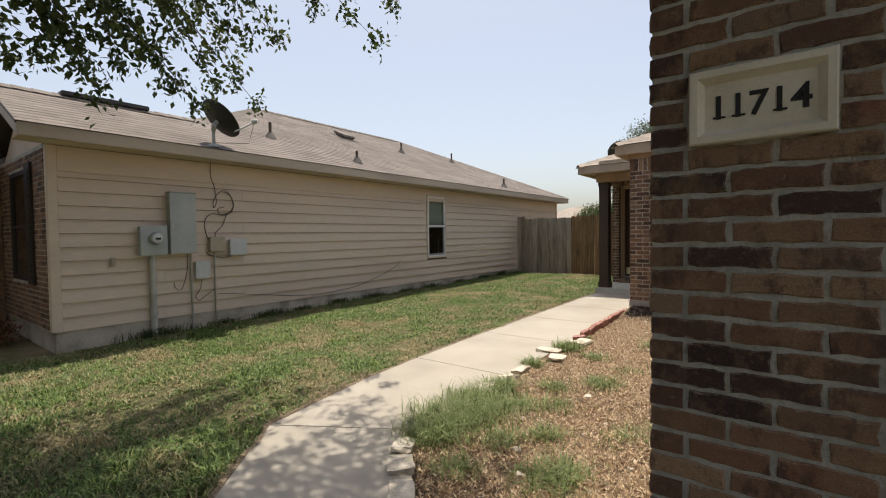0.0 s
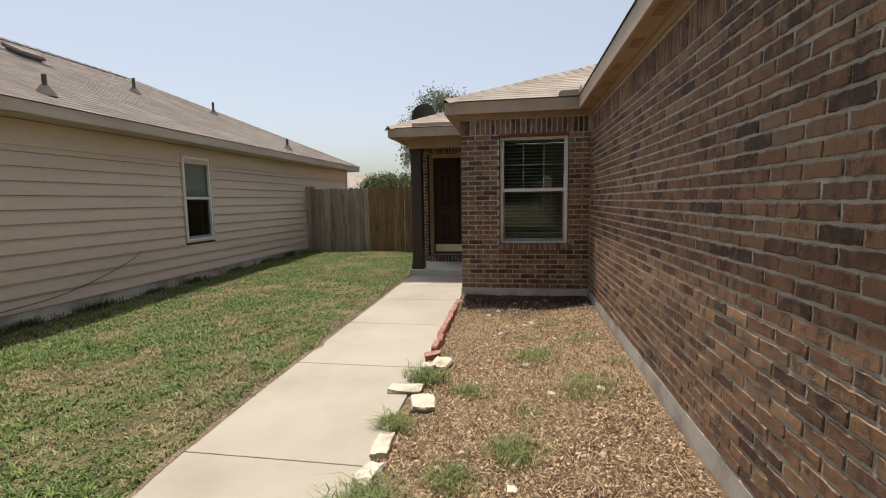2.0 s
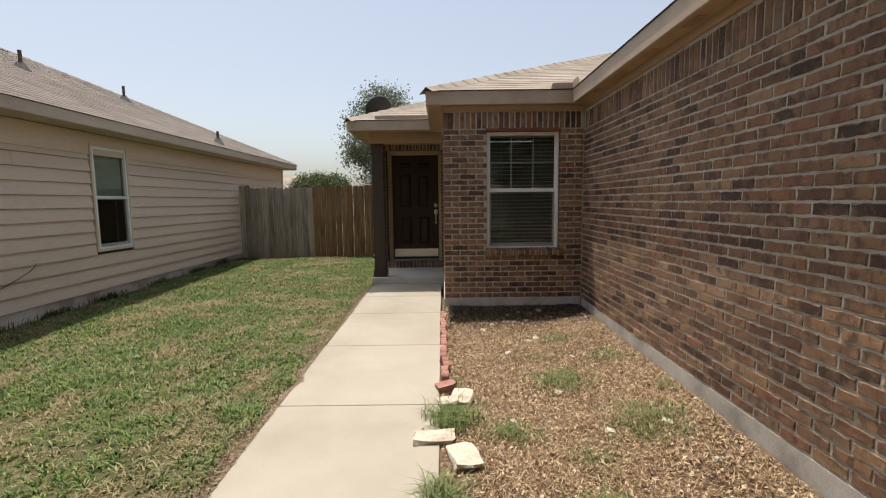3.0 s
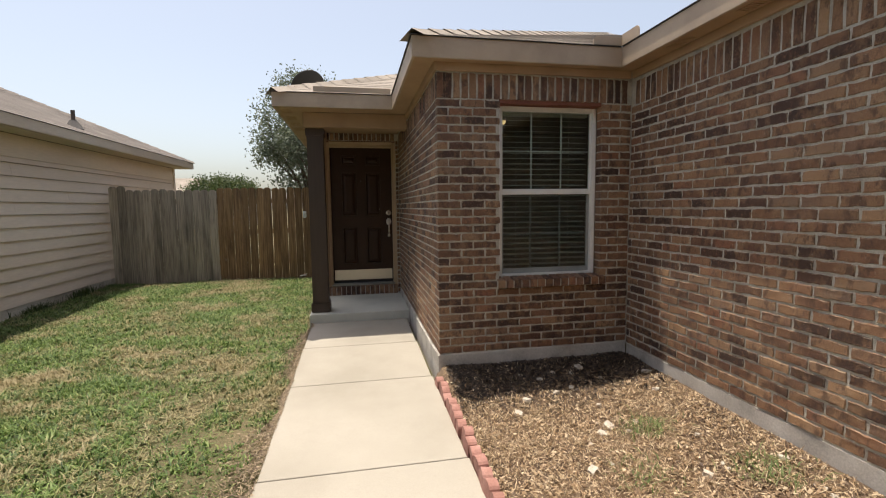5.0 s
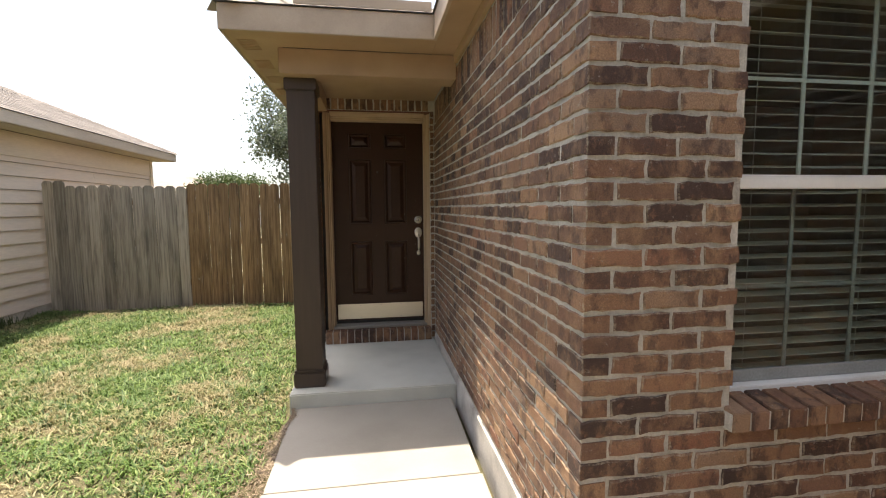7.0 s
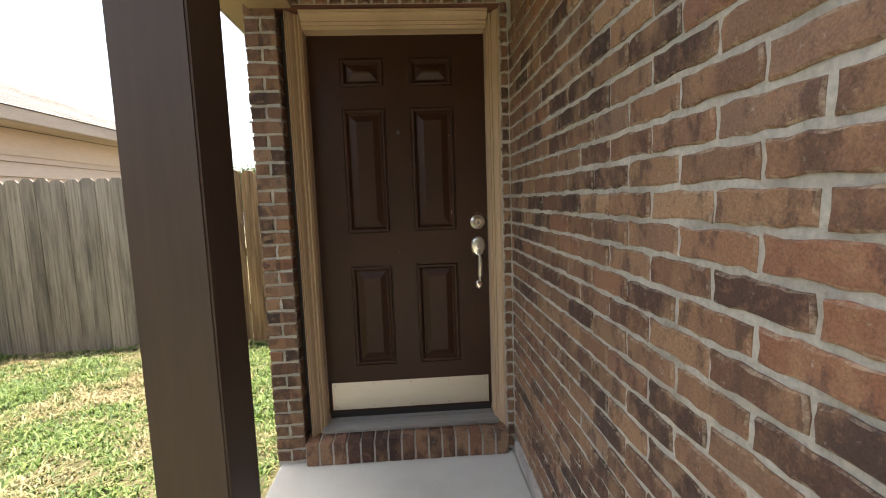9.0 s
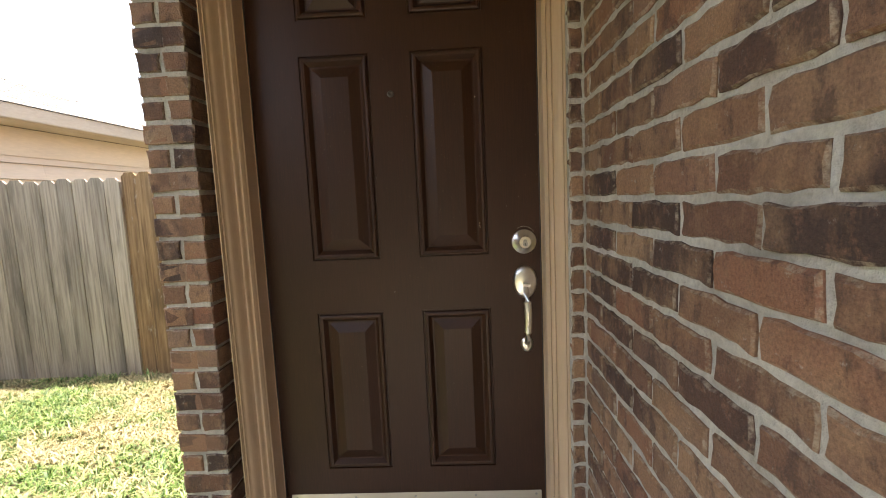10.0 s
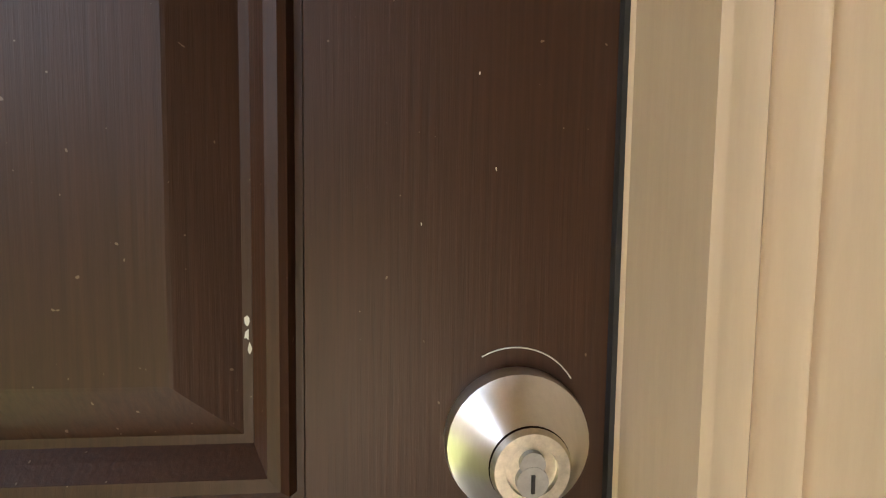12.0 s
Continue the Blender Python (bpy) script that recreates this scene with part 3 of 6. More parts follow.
def roof_face(parent, eave, along, up, z0, d0, d1, lo, hi, mat, rnd, rise=PITCH):
    """Shingle courses and deck of one slope. eave: a point of the eave; along: way of the eave; up: way up the slope in plan; lo(d), hi(d): ends of the slope d up the plan."""
    e, a, w = Vector((*eave, 0)), Vector((*along, 0)), Vector((*up, 0))
    s, step = Shape(), 0.132
    n = int((d1 - d0) / step)
    for i in range(n):
        da, db = d0 + i * step, d0 + (i + 1) * step + 0.012
        l0, h0, l1, h1 = lo(da), hi(da), lo(db), hi(db)
        t = l0 - (0.15 if i % 2 else 0.0) + rnd.uniform(-0.05, 0.05)
        while t < h0:
            t2 = t + rnd.uniform(0.22, 0.36)
            q0, q1 = max(t, l0), min(t2, h0)
            p0, p1 = max(t, l1), min(t2, h1)
            if q1 - q0 > 0.02:
                p0, p1 = min(p0, q1), max(p1, q0)
                up1, up0 = z0 + rise * da + 0.010 + rnd.uniform(0, 0.002), z0 + rise * db + 0.006
                v = [e + a * q0 + w * da, e + a * q1 + w * da, e + a * p1 + w * db, e + a * p0 + w * db]
                k = [Vector((*v[0][:2], up1)), Vector((*v[1][:2], up1)), Vector((*v[2][:2], up0)), Vector((*v[3][:2], up0)), Vector((*v[0][:2], up1 - 0.004)), Vector((*v[1][:2], up1 - 0.004))]
                s.add(k, [(0, 1, 2, 3), (4, 5, 1, 0)])
            t = t2
    me = bpy.data.meshes.new("shingles")
    me.from_pydata([tuple(v) for v in s.v], [], s.f)
    me.materials.append(mat)
    part("shingles", me, None, parent, "lapped asphalt shingle tabs", kind="stuff")
    deck = Shape()
    d0 = d0 + (0.03 if d0 == 0 else 0)
    c = [e + a * lo(d0) + w * d0, e + a * hi(d0) + w * d0, e + a * hi(d1) + w * d1, e + a * lo(d1) + w * d1]
    zz = [z0 + rise * d0, z0 + rise * d0, z0 + rise * d1, z0 + rise * d1]
    deck.add([(p.x, p.y, z) for p, z in zip(c, zz)] + [(p.x, p.y, z - 0.03) for p, z in zip(c, zz)], [(0, 1, 2, 3), (7, 6, 5, 4), (0, 4, 5, 1), (1, 5, 6, 2), (2, 6, 7, 3), (3, 7, 4, 0)])
    part("roof_deck", deck, DRIP, parent)


def ridge_caps(parent, a, b, mat):
    a, b = Vector(a), Vector(b)
    n = max(2, int((b - a).length / 0.22))
    d = (b - a) / n
    side = d.cross(Vector((0, 0, 1))).normalized() * 0.12
    s = Shape()
    for i in range(n):
        p, q = a + d * i, a + d * (i + 1.15)
        lift, drop = Vector((0, 0, 0.040)), Vector((0, 0, -0.072))
        low = Vector((0, 0, 0.028))
        s.add([p + lift, q + low, q + low + side + drop, p + lift + side + drop, q + low - side + drop, p + lift - side + drop], [(0, 1, 2, 3), (0, 5, 4, 1)])
    me = bpy.data.meshes.new("ridge_capping")
    me.from_pydata([tuple(v) for v in s.v], [], s.f)
    me.materials.append(mat)
    part("ridge_capping", me, None, parent, "overlapping ridge cap shingles", kind="stuff")


EZ = 2.93                                            # top of the house's fascia
EX, EY, PX, PY, BX = -0.490, 7.545, -3.57, 9.43, -2.238


def upright(start, way, length, height):
    """A thin standing strip with a rounded outer top corner."""
    q = 0.045
    prof = [(0, 0), (length, 0)] + [(length - q + q * math.cos(t), height - q + q * math.sin(t)) for t in np.linspace(0, math.pi / 2, 7)] + [(0, height)]
    side, n = (-way[1] * 0.003, way[0] * 0.003), len(prof)
    v = [(start[0] + way[0] * a + k * side[0], start[1] + way[1] * a + k * side[1], EZ + 0.012 + z) for k in (-1, 1) for a, z in prof]
    return Shape().add(v, [tuple(range(n)), tuple(range(2 * n - 1, n - 1, -1))] + [(i, (i + 1) % n, n + (i + 1) % n, n + i) for i in range(n)])


def own_roof():
    r = thing("roof", "tan asphalt shingle hip roof with tan fascia boards", "roof", kind="structure")
    rnd = random.Random(5)
    roof_face(r, (EX, 0), (0, 1), (1, 0), EZ, 0, 4.2, lambda d: 0.95 + d * 0.7, lambda d: EY + d, OWNSHINGLE, rnd)
    roof_face(r, (0, 0.95), (1, 0), (0, 1), EZ, 0, 3.0, lambda d: EX + d / 0.7, lambda d: 4.5, OWNSHINGLE, rnd)
    roof_face(r, (0, EY), (1, 0), (0, 1), EZ, 0, 4.4, lambda d: BX + d, lambda d: EX + d, OWNSHINGLE, rnd)
    roof_face(r, (BX, 0), (0, 1), (1, 0), EZ, 0, 4.4, lambda d: EY + d, lambda d: PY + d, OWNSHINGLE, rnd)
    roof_face(r, (0, PY), (1, 0), (0, 1), EZ, 0, 4.6, lambda d: PX + d, lambda d: BX + d, OWNSHINGLE, rnd)
    roof_face(r, (PX, 0), (0, 1), (1, 0), EZ, 0, 4.6, lambda d: PY + d, lambda d: 20.3, OWNSHINGLE, rnd)
    back = Shape().add([(3.5, 0.98, 3.6), (5.7, 0.98, 2.9), (5.7, 20.3, 2.9), (1.0, 20.3, 3.6), (1.0, 12, 3.6), (3.5, 4, 3.6)], [(0, 1, 2, 3, 4, 5)])
    part("rear_slope", back, DRIP, r)
    for a, c in (((BX, EY), 4.0), ((PX, PY), 4.4)):
        ridge_caps(r, (a[0], a[1], EZ + 0.01), (a[0] + c, a[1] + c, EZ + 0.01 + PITCH * c), OWNSHINGLE)
    fz0, t = 2.772, 0.022

    def board(x0, x1, y0, y1, name="fascia", z0=fz0, z1=EZ, mat=FASCIA):
        part(name, Shape().box(x0, x1, y0, y1, z0, z1, cut=0.003), mat, r)
    board(EX, EX + t, 0.95, EY - 0.001)
    board(EX + t + 0.001, 4.5, 0.95, 0.95 + t)
    board(BX, EX + t, EY, EY + t)
    board(BX, BX + t, EY + t + 0.001, PY - 0.001)
    board(PX, BX + t, PY, PY + t)
    board(PX, PX + t, PY + t + 0.001, 20.3)
    for bx in ((EX - 0.012, EX + t, 0.94, EY - 0.012), (BX - 0.012, EX - 0.013, EY - 0.012, EY + t), (BX - 0.012, BX + t, EY + t + 0.001, PY - 0.012), (PX - 0.012, BX - 0.013, PY - 0.012, PY + t), (PX - 0.012, PX + t, PY + t + 0.001, 20.3)):
        part("drip_edge", Shape().box(*bx, EZ + 0.001, EZ + 0.006), DRIP, r)
    # rain diverters at the inside corners
    part("rain_diverter", upright((EX - 0.002, EY), (-1, 0), 0.255, 0.068).box(EX - 0.004, EX + 0.004, EY - 0.004, EY + 0.004, EZ + 0.012, EZ + 0.08), FASCIA, r, "tan metal rain diverter at the valley")
    part("rain_diverter", upright((EX, EY - 0.004), (0, -1), 0.23, 0.088), FASCIA, r, "tan metal rain diverter at the valley")
    part("rain_diverter", Shape().box(-3.12, BX - 0.014, PY - 0.004, PY + 0.004, EZ + 0.015, EZ + 0.075, cut=0.002), FASCIA, r, "tan metal rain diverter along the porch eave")
    return r


own_roof()


def soffits():
    s = thing("soffit", "tan painted soffit and frieze boards under the eaves", "soffit", kind="structure")
    z0, z1 = 2.776, 2.788
    part("soffit_board", Shape().box(EX + 0.023, XR + 0.3, 0.973, EY + 0.2, z0, z1), TRIM, s)
    part("soffit_board", Shape().box(EX + 0.301, 4.5, 0.973, YF + 0.05, z0, z1), TRIM, s)
    part("soffit_board", Shape().box(BX + 0.023, EX + 0.022, EY + 0.023, YB + 0.05, z0, z1), TRIM, s)
    part("soffit_board", Shape().box(BX + 0.023, XS + 0.05, YB + 0.051, PY + 0.3, z0, z1), TRIM, s)
    part("soffit_board", Shape().box(PX + 0.023, BX + 0.022, PY + 0.023, 9.72, z0, z1), TRIM, s)
    part("soffit_board", Shape().box(PX + 0.023, -3.25, 9.721, 20.2, z0, z1), TRIM, s)
    # frieze boards on top of the brick
    part("frieze", Shape().box(XR - 0.022, XR + 0.007, YF, YB - 0.023, TOPB, z0 - 0.001, cut=0.003), TRIM, s)
    part("frieze", Shape().box(XS - 0.02, XR - 0.024, YB - 0.022, YB + 0.007, TOPB, z0 - 0.001, cut=0.003), TRIM, s)
    part("frieze", Shape().box(XS - 0.022, XS + 0.007, YB + 0.008, 9.70, TOPB, z0 - 0.001, cut=0.003), TRIM, s)
    # louvred vents in the soffit
    for y in np.arange(1.9, 7.2, 0.62):
        v = Shape()
        for k in range(9):
            v.box(EX + 0.05, EX + 0.13, y + k * 0.024, y + k * 0.024 + 0.012, z0 - 0.006, z0 - 0.001)
        part("soffit_vent", v, TRIM, s, "slotted soffit vent")
    for y in np.arange(9.6, 10.9, 0.42):
        v = Shape()
        for k in range(7):
            v.box(PX + 0.06, PX + 0.18, y + k * 0.03, y + k * 0.03 + 0.014, z0 - 0.006, z0 - 0.001)
        part("soffit_vent", v, TRIM, s, "slotted soffit vent")


soffits()


def porch_beam():
    p = thing("porch_beam", "tan boxed beam round the porch roof", "beam", kind="structure")
    part("beam_front", Shape().box(-3.275, XS - 0.003, 9.722, 9.93, 2.605, 2.774, cut=0.004), TRIM, p)
    part("beam_side", Shape().box(-3.275, -3.07, 9.931, YD - 0.003, 2.605, 2.774, cut=0.004), TRIM, p)


porch_beam()
solid("ceiling", Shape().box(-3.069, XS - 0.002, 9.931, YD + 0.05, 2.73, 2.77), TRIM, "tan painted porch ceiling", "ceiling", kind="structure")

# ---- porch post and front door ----


def porch_post():
    p = thing("porch_post", "dark brown square porch post on a plinth", "post", at=(-3.157, 9.91, PORCH_Z))
    x0, x1, y0, y1 = -3.250, -3.055, 9.83, 10.045
    part("shaft", Shape().box(x0, x1, y0, y1, PORCH_Z + 0.001, 2.606, cut=0.006), POSTPAINT, p)
    part("plinth", Shape().box(x0 - 0.018, x1 + 0.018, y0 - 0.018, y1 + 0.018, PORCH_Z + 0.002, PORCH_Z + 0.115, cut=0.008), POSTPAINT, p)
    part("plinth_cap", Shape().box(x0 - 0.012, x1 + 0.012, y0 - 0.012, y1 + 0.012, PORCH_Z + 0.116, PORCH_Z + 0.135, cut=0.006), POSTPAINT, p)
    part("neck_trim", Shape().box(x0 - 0.014, x1 + 0.014, y0 - 0.014, y1 + 0.014, 2.52, 2.604, cut=0.006), POSTPAINT, p)
    return p


porch_post()
SX0, SX1, SZ0, SZ1, SY = -3.047, -2.133, 0.505, 2.540, 11.122


def panel_rings(s, x0, x1, z0, z1, y):
    """A moulded, raised panel set into the face of the door."""
    levels = [(0.0, 0.0), (0.002, 0.005), (0.006, 0.005), (0.008, -0.003), (0.012, -0.005), (0.019, -0.004), (0.026, 0.005), (0.031, 0.012), (0.034, 0.013), (0.067, -0.001), (0.069, -0.0016)]
    rings = [[(x0 + i, y + d, z0 + i), (x1 - i, y + d, z0 + i), (x1 - i, y + d, z1 - i), (x0 + i, y + d, z1 - i)] for i, d in levels]
    for a, c in zip(rings, rings[1:]):
        for k in range(4):
            s.add([a[k], a[(k + 1) % 4], c[(k + 1) % 4], c[k]], [(0, 1, 2, 3)])
    s.add(rings[-1], [(0, 1, 2, 3)])


def front_door():
    d = thing("front_door", "closed dark brown six-panel front door with nickel hardware", "door", at=(-2.57, SY, SZ0))
    xs = [SX0, -2.888, -2.662, -2.531, -2.301, SX1]
    zs = [SZ0, 0.775, 1.335, 1.515, 2.172, 2.280, 2.428, SZ1]
    s = Shape()
    for i in range(5):
        for k in range(7):
            if i in (1, 3) and k in (1, 3, 5):
                panel_rings(s, xs[i], xs[i + 1], zs[k], zs[k + 1], SY)
            else:
                s.add([(xs[i], SY, zs[k]), (xs[i + 1], SY, zs[k]), (xs[i + 1], SY, zs[k + 1]), (xs[i], SY, zs[k + 1])], [(0, 1, 2, 3)])
    s.box(SX0, SX1, SY + 0.012, SY + 0.045, SZ0, SZ1)
    leaf = part("door_leaf", s, DOORPAINT, d)
    part("kick_plate", Shape().box(-3.029, -2.147, SY - 0.0025, SY - 0.0006, 0.524, 0.681, cut=0.0008), KICK, d, "brushed metal kick plate")
    for x in np.linspace(-3.011, -2.165, 5):
        for z in (0.538, 0.667):
            part("screw", Shape().turned([(0, -0.0015), (0.004, -0.001), (0.0045, 0)], (x, SY - 0.0026, z), "y", 8), STEEL, d)
    part("door_sweep", Shape().box(SX0 + 0.003, SX1 - 0.003, SY - 0.005, SY + 0.03, SZ0 - 0.024, SZ0 + 0.006, cut=0.001), RUBBER, d, "black rubber door sweep")
    # peephole
    part("peephole", Shape().turned([(0, -0.004), (0.004, -0.005), (0.006, -0.008), (0.009, -0.007), (0.011, 0)], (-2.598, SY, 2.043), "y", 20), LEAD, d, "small round dark peephole", smooth=True)
    # deadbolt
    c = (-2.187, SY, 1.553)
    bolt = part("deadbolt", Shape().turned([(0.0205, -0.034), (0.031, -0.018), (0.0385, -0.013), (0.0395, -0.009), (0.0395, -0.003), (0.0385, 0.0)], c, "y", 40), NICKEL, d, "satin nickel deadbolt rose", smooth=True)
    part("lock_face", Shape().turned([(0, -0.0362), (0.0125, -0.0362), (0.0128, -0.0385), (0.0185, -0.0385), (0.0202, -0.0355)], c, "y", 32), BRASSFACE, bolt, "pale brass lock face", smooth=True)
    key = Shape().turned([(0, -0.0392), (0.0062, -0.0392), (0.0064, -0.0362)], (c[0], SY, c[2] + 0.0035), "y", 20).turned([(0, -0.0394), (0.0078, -0.0394), (0.008, -0.0362)], (c[0], SY, c[2] - 0.005), "y", 20)
    part("lock_core", key, STEEL, bolt, "figure-eight lock core")
    part("keyway", Shape().box(c[0] - 0.0009, c[0] + 0.0009, SY - 0.0402, SY - 0.0395, c[2] - 0.010, c[2] - 0.001), INK, bolt)
    # worn ring where an older lock sat
    arc = [(c[0] + 0.0375 * math.cos(t), SY - 0.0006, c[2] + 0.012 + 0.0375 * math.sin(t)) for t in np.linspace(0.55, 2.1, 14)]
    part("scrape_mark", Shape().sweep(arc, 0.0004, 4), SLAT, d, "pale scrape round the deadbolt")
    # handle set
    hx, hz = -2.186, 1.418
    s = Shape().turned([(0, -0.014), (0.029, -0.0135), (0.0345, -0.011), (0.0385, -0.004), (0.039, 0)], (0, 0, 0), "y", 36)
    s.v = [(hx + x * (1.0 + 1.6 * z), SY + y, hz + z * 1.42) for x, y, z in s.v]
    hs = part("handle_plate", s, NICKEL, d, "oval nickel handle plate", smooth=True)
    grip = [(hx, SY - 0.012, hz - 0.018), (hx, SY - 0.030, hz - 0.034), (hx, SY - 0.043, hz - 0.058), (hx + 0.001, SY - 0.049, hz - 0.09), (hx + 0.001, SY - 0.048, hz - 0.125), (hx + 0.001, SY - 0.040, hz - 0.16), (hx + 0.001, SY - 0.026, hz - 0.188), (hx + 0.001, SY - 0.010, hz - 0.205)]
    g = Shape()
    g.sweep(grip, 0.0095, 14)
    part("grip", g, NICKEL, d, "curved nickel grip", smooth=True)
    part("grip_swell", Shape().sweep([grip[2], grip[3], grip[4], grip[5]], 0.0122, 14), NICKEL, d, smooth=True)
    part("thumb_latch", Shape().box(hx - 0.010, hx + 0.010, SY - 0.050, SY - 0.012, hz - 0.006, hz - 0.001, cut=0.002).box(hx - 0.011, hx + 0.011, SY - 0.054, SY - 0.046, hz - 0.007, hz + 0.003, cut=0.002), NICKEL, d)
    s = Shape().turned([(0, -0.014), (0.014, -0.012), (0.0200, -0.005), (0.0205, 0)], (0, 0, 0), "y", 28)
    s.v = [(hx + 0.001 + x, SY + y, 1.206 + z * 1.25) for x, y, z in s.v]
    part("lower_rosette", s, NICKEL, d, "round nickel lower rosette", smooth=True)
    # paint chips
    rnd = random.Random(4)
    for x, z, w in ((-2.3285, 1.619, 0.0035), (-2.3290, 1.612, 0.003), (-2.3275, 1.605, 0.0025), (-2.33, 2.02, 0.004), (-2.62, 1.40, 0.002), (-2.33, 1.15, 0.002), (-2.22, 1.30, 0.0018), (-2.66, 1.78, 0.002), (-2.20, 1.70, 0.0012), (-2.24, 1.67, 0.001), (-2.21, 1.75, 0.001)):
        n = 7
        poly = [(x + w * rnd.uniform(0.3, 1) * math.cos(6.283 * k / n) * 0.6, SY - 0.0056 if abs(x + 2.329) < 0.003 else SY - 0.0008, z + w * rnd.uniform(0.5, 1.5) * math.sin(6.283 * k / n)) for k in range(n)]
        part("paint_chip", Shape().add(poly, [tuple(range(n))]), SLAT, d, "pale chip in the paint")
    return d


front_door()


def door_frame():
    f = thing("door_frame", "tan painted door frame with ribbed brick moulding", "door frame", kind="structure", at=(-2.57, 11.1, 0.46))
    prof = [(0.0, 11.175), (-0.004, 11.118), (0.000, 11.114), (0.000, 11.048), (0.003, 11.045), (0.005, 11.040), (0.010, 11.032), (0.014, 11.036), (0.018, 11.034), (0.022, 11.026),
            (0.026, 11.022), (0.030, 11.026), (0.034, 11.022), (0.044, 11.000), (0.052, 10.992), (0.056, 10.984), (0.060, 10.986), (0.063, 10.975)]

    fine = []
    for i in range(len(prof) - 1):
        a, b, c, d = prof[max(i - 1, 0)], prof[i], prof[i + 1], prof[min(i + 2, len(prof) - 1)]
        for t in (0.0, 0.34, 0.67) if i > 3 else (0.0,):
            fine.append(tuple(0.5 * (2 * b[k] + (c[k] - a[k]) * t + (2 * a[k] - 5 * b[k] + 4 * c[k] - d[k]) * t * t + (3 * b[k] - a[k] - 3 * c[k] + d[k]) * t ** 3) for k in (0, 1)))
    prof = fine + [prof[-1]]

    def run(wide, at, sign, z0, z1):
        s = Shape()
        pts = [(at + sign * (o * wide), y) for o, y in prof] + [(at + sign * (0.066 * wide), 10.975), (at + sign * (0.066 * wide), 11.175)]
        n = len(pts)
        s.v = [(x, y, z0) for x, y in pts] + [(x, y, z1) for x, y in pts]
        s.f = [(i, (i + 1) % n, n + (i + 1) % n, n + i) for i in range(n)]
        s.m = [0] * n
        return s
    part("side_jamb", run(0.78, SX1 + 0.004, 1, 0.44, DTOP - 0.004), DOORTRIM, f, smooth=True)
    part("side_jamb", run(1.02, SX0 - 0.004, -1, 0.44, DTOP - 0.004), DOORTRIM, f, smooth=True)
    # near-black strip stands in for the shade between brick end and moulding
    part("jamb_filler", Shape().box(DX0 - 0.009, SX0 - 0.0735, 11.045, 11.20, 0.44, DTOP - 0.004), DRIP, f, "dark strip standing for the shade in the brick reveal")
    s = Shape()
    pts = [(SZ1 + 0.004 + o * 1.02, y) for o, y in prof] + [(SZ1 + 0.072, 10.975), (SZ1 + 0.072, 11.175)]
    n = len(pts)
    s.v = [(SX0 - 0.003, y, z) for z, y in pts] + [(SX1 + 0.003, y, z) for z, y in pts]
    s.f = [(i, (i + 1) % n, n + (i + 1) % n, n + i) for i in range(n)]
    s.m = [0] * n
    part("head_jamb", s, DOORTRIM, f)
    part("weatherstrip", Shape().box(SX1 - 0.0012, SX1 + 0.0018, 11.116, 11.13, SZ0, SZ1), RUBBER, f, "black rubber weatherstrip")
    part("weatherstrip", Shape().box(SX0 - 0.0018, SX0 + 0.0012, 11.116, 11.13, SZ0, SZ1), RUBBER, f, "black rubber weatherstrip")
    part("threshold", Shape().box(SX0 - 0.02, SX1 + 0.02, 10.99, 11.17, 0.452, 0.474, cut=0.005).box(SX0, SX1, 11.085, 11.17, 0.474, 0.481, cut=0.003), ALU, f, "aluminium door threshold")
    part("lintel", Shape().box(DX0 - 0.04, DX1 + 0.02, YD + 0.006, 11.2, DTOP, DTOP + 0.009), surface("rusty lintel", (0.16, 0.06, 0.04), (0.12, 0.045, 0.03), (0.2, 0.08, 0.05), 0.8), f, "rust-red steel lintel")
    return f


door_frame()


def rowlock(name, x0, x1, y0, y1, z0, z1, tilt, label):
    """A sill of bricks set on edge, side by side."""
    t = thing(name, label, "brick sill", kind="structure", at=((x0 + x1) / 2, y0, z0))
    part("mortar_bed", Shape().box(x0 + 0.002, x1 - 0.002, y0 + 0.006, y1, z0 + 0.002, z1 - 0.007), MORTAR, t)
    n = round((x1 - x0) / 0.072)
    w = (x1 - x0) / n
    rnd = random.Random(n)
    for i in range(n):
        a = x0 + i * w + 0.005
        s, j = Shape(), [rnd.uniform(-0.0015, 0.0015) for _ in range(4)]
        s.box(a, x0 + (i + 1) * w - 0.005, y0 + j[0], y1, z0, z1 + j[1], cut=0.003)
        s.v = [(x, y, z + (tilt * (y - y0) if z > (z0 + z1) / 2 else 0)) for x, y, z in s.v]
        part("brick", s, BRICK, t)
    return t


rowlock("window_sill", WX0 - 0.03, WX1 + 0.05, YB - 0.038, YB + 0.085, 0.945, 1.012, 0.16, "brick rowlock window sill sloping outward")
rowlock("door_sill", DX0 + 0.004, DX1 - 0.002, YD - 0.045, 11.02, PORCH_Z + 0.002, 0.446, 0.05, "brick rowlock sill under the door threshold")

# ---- windows ----


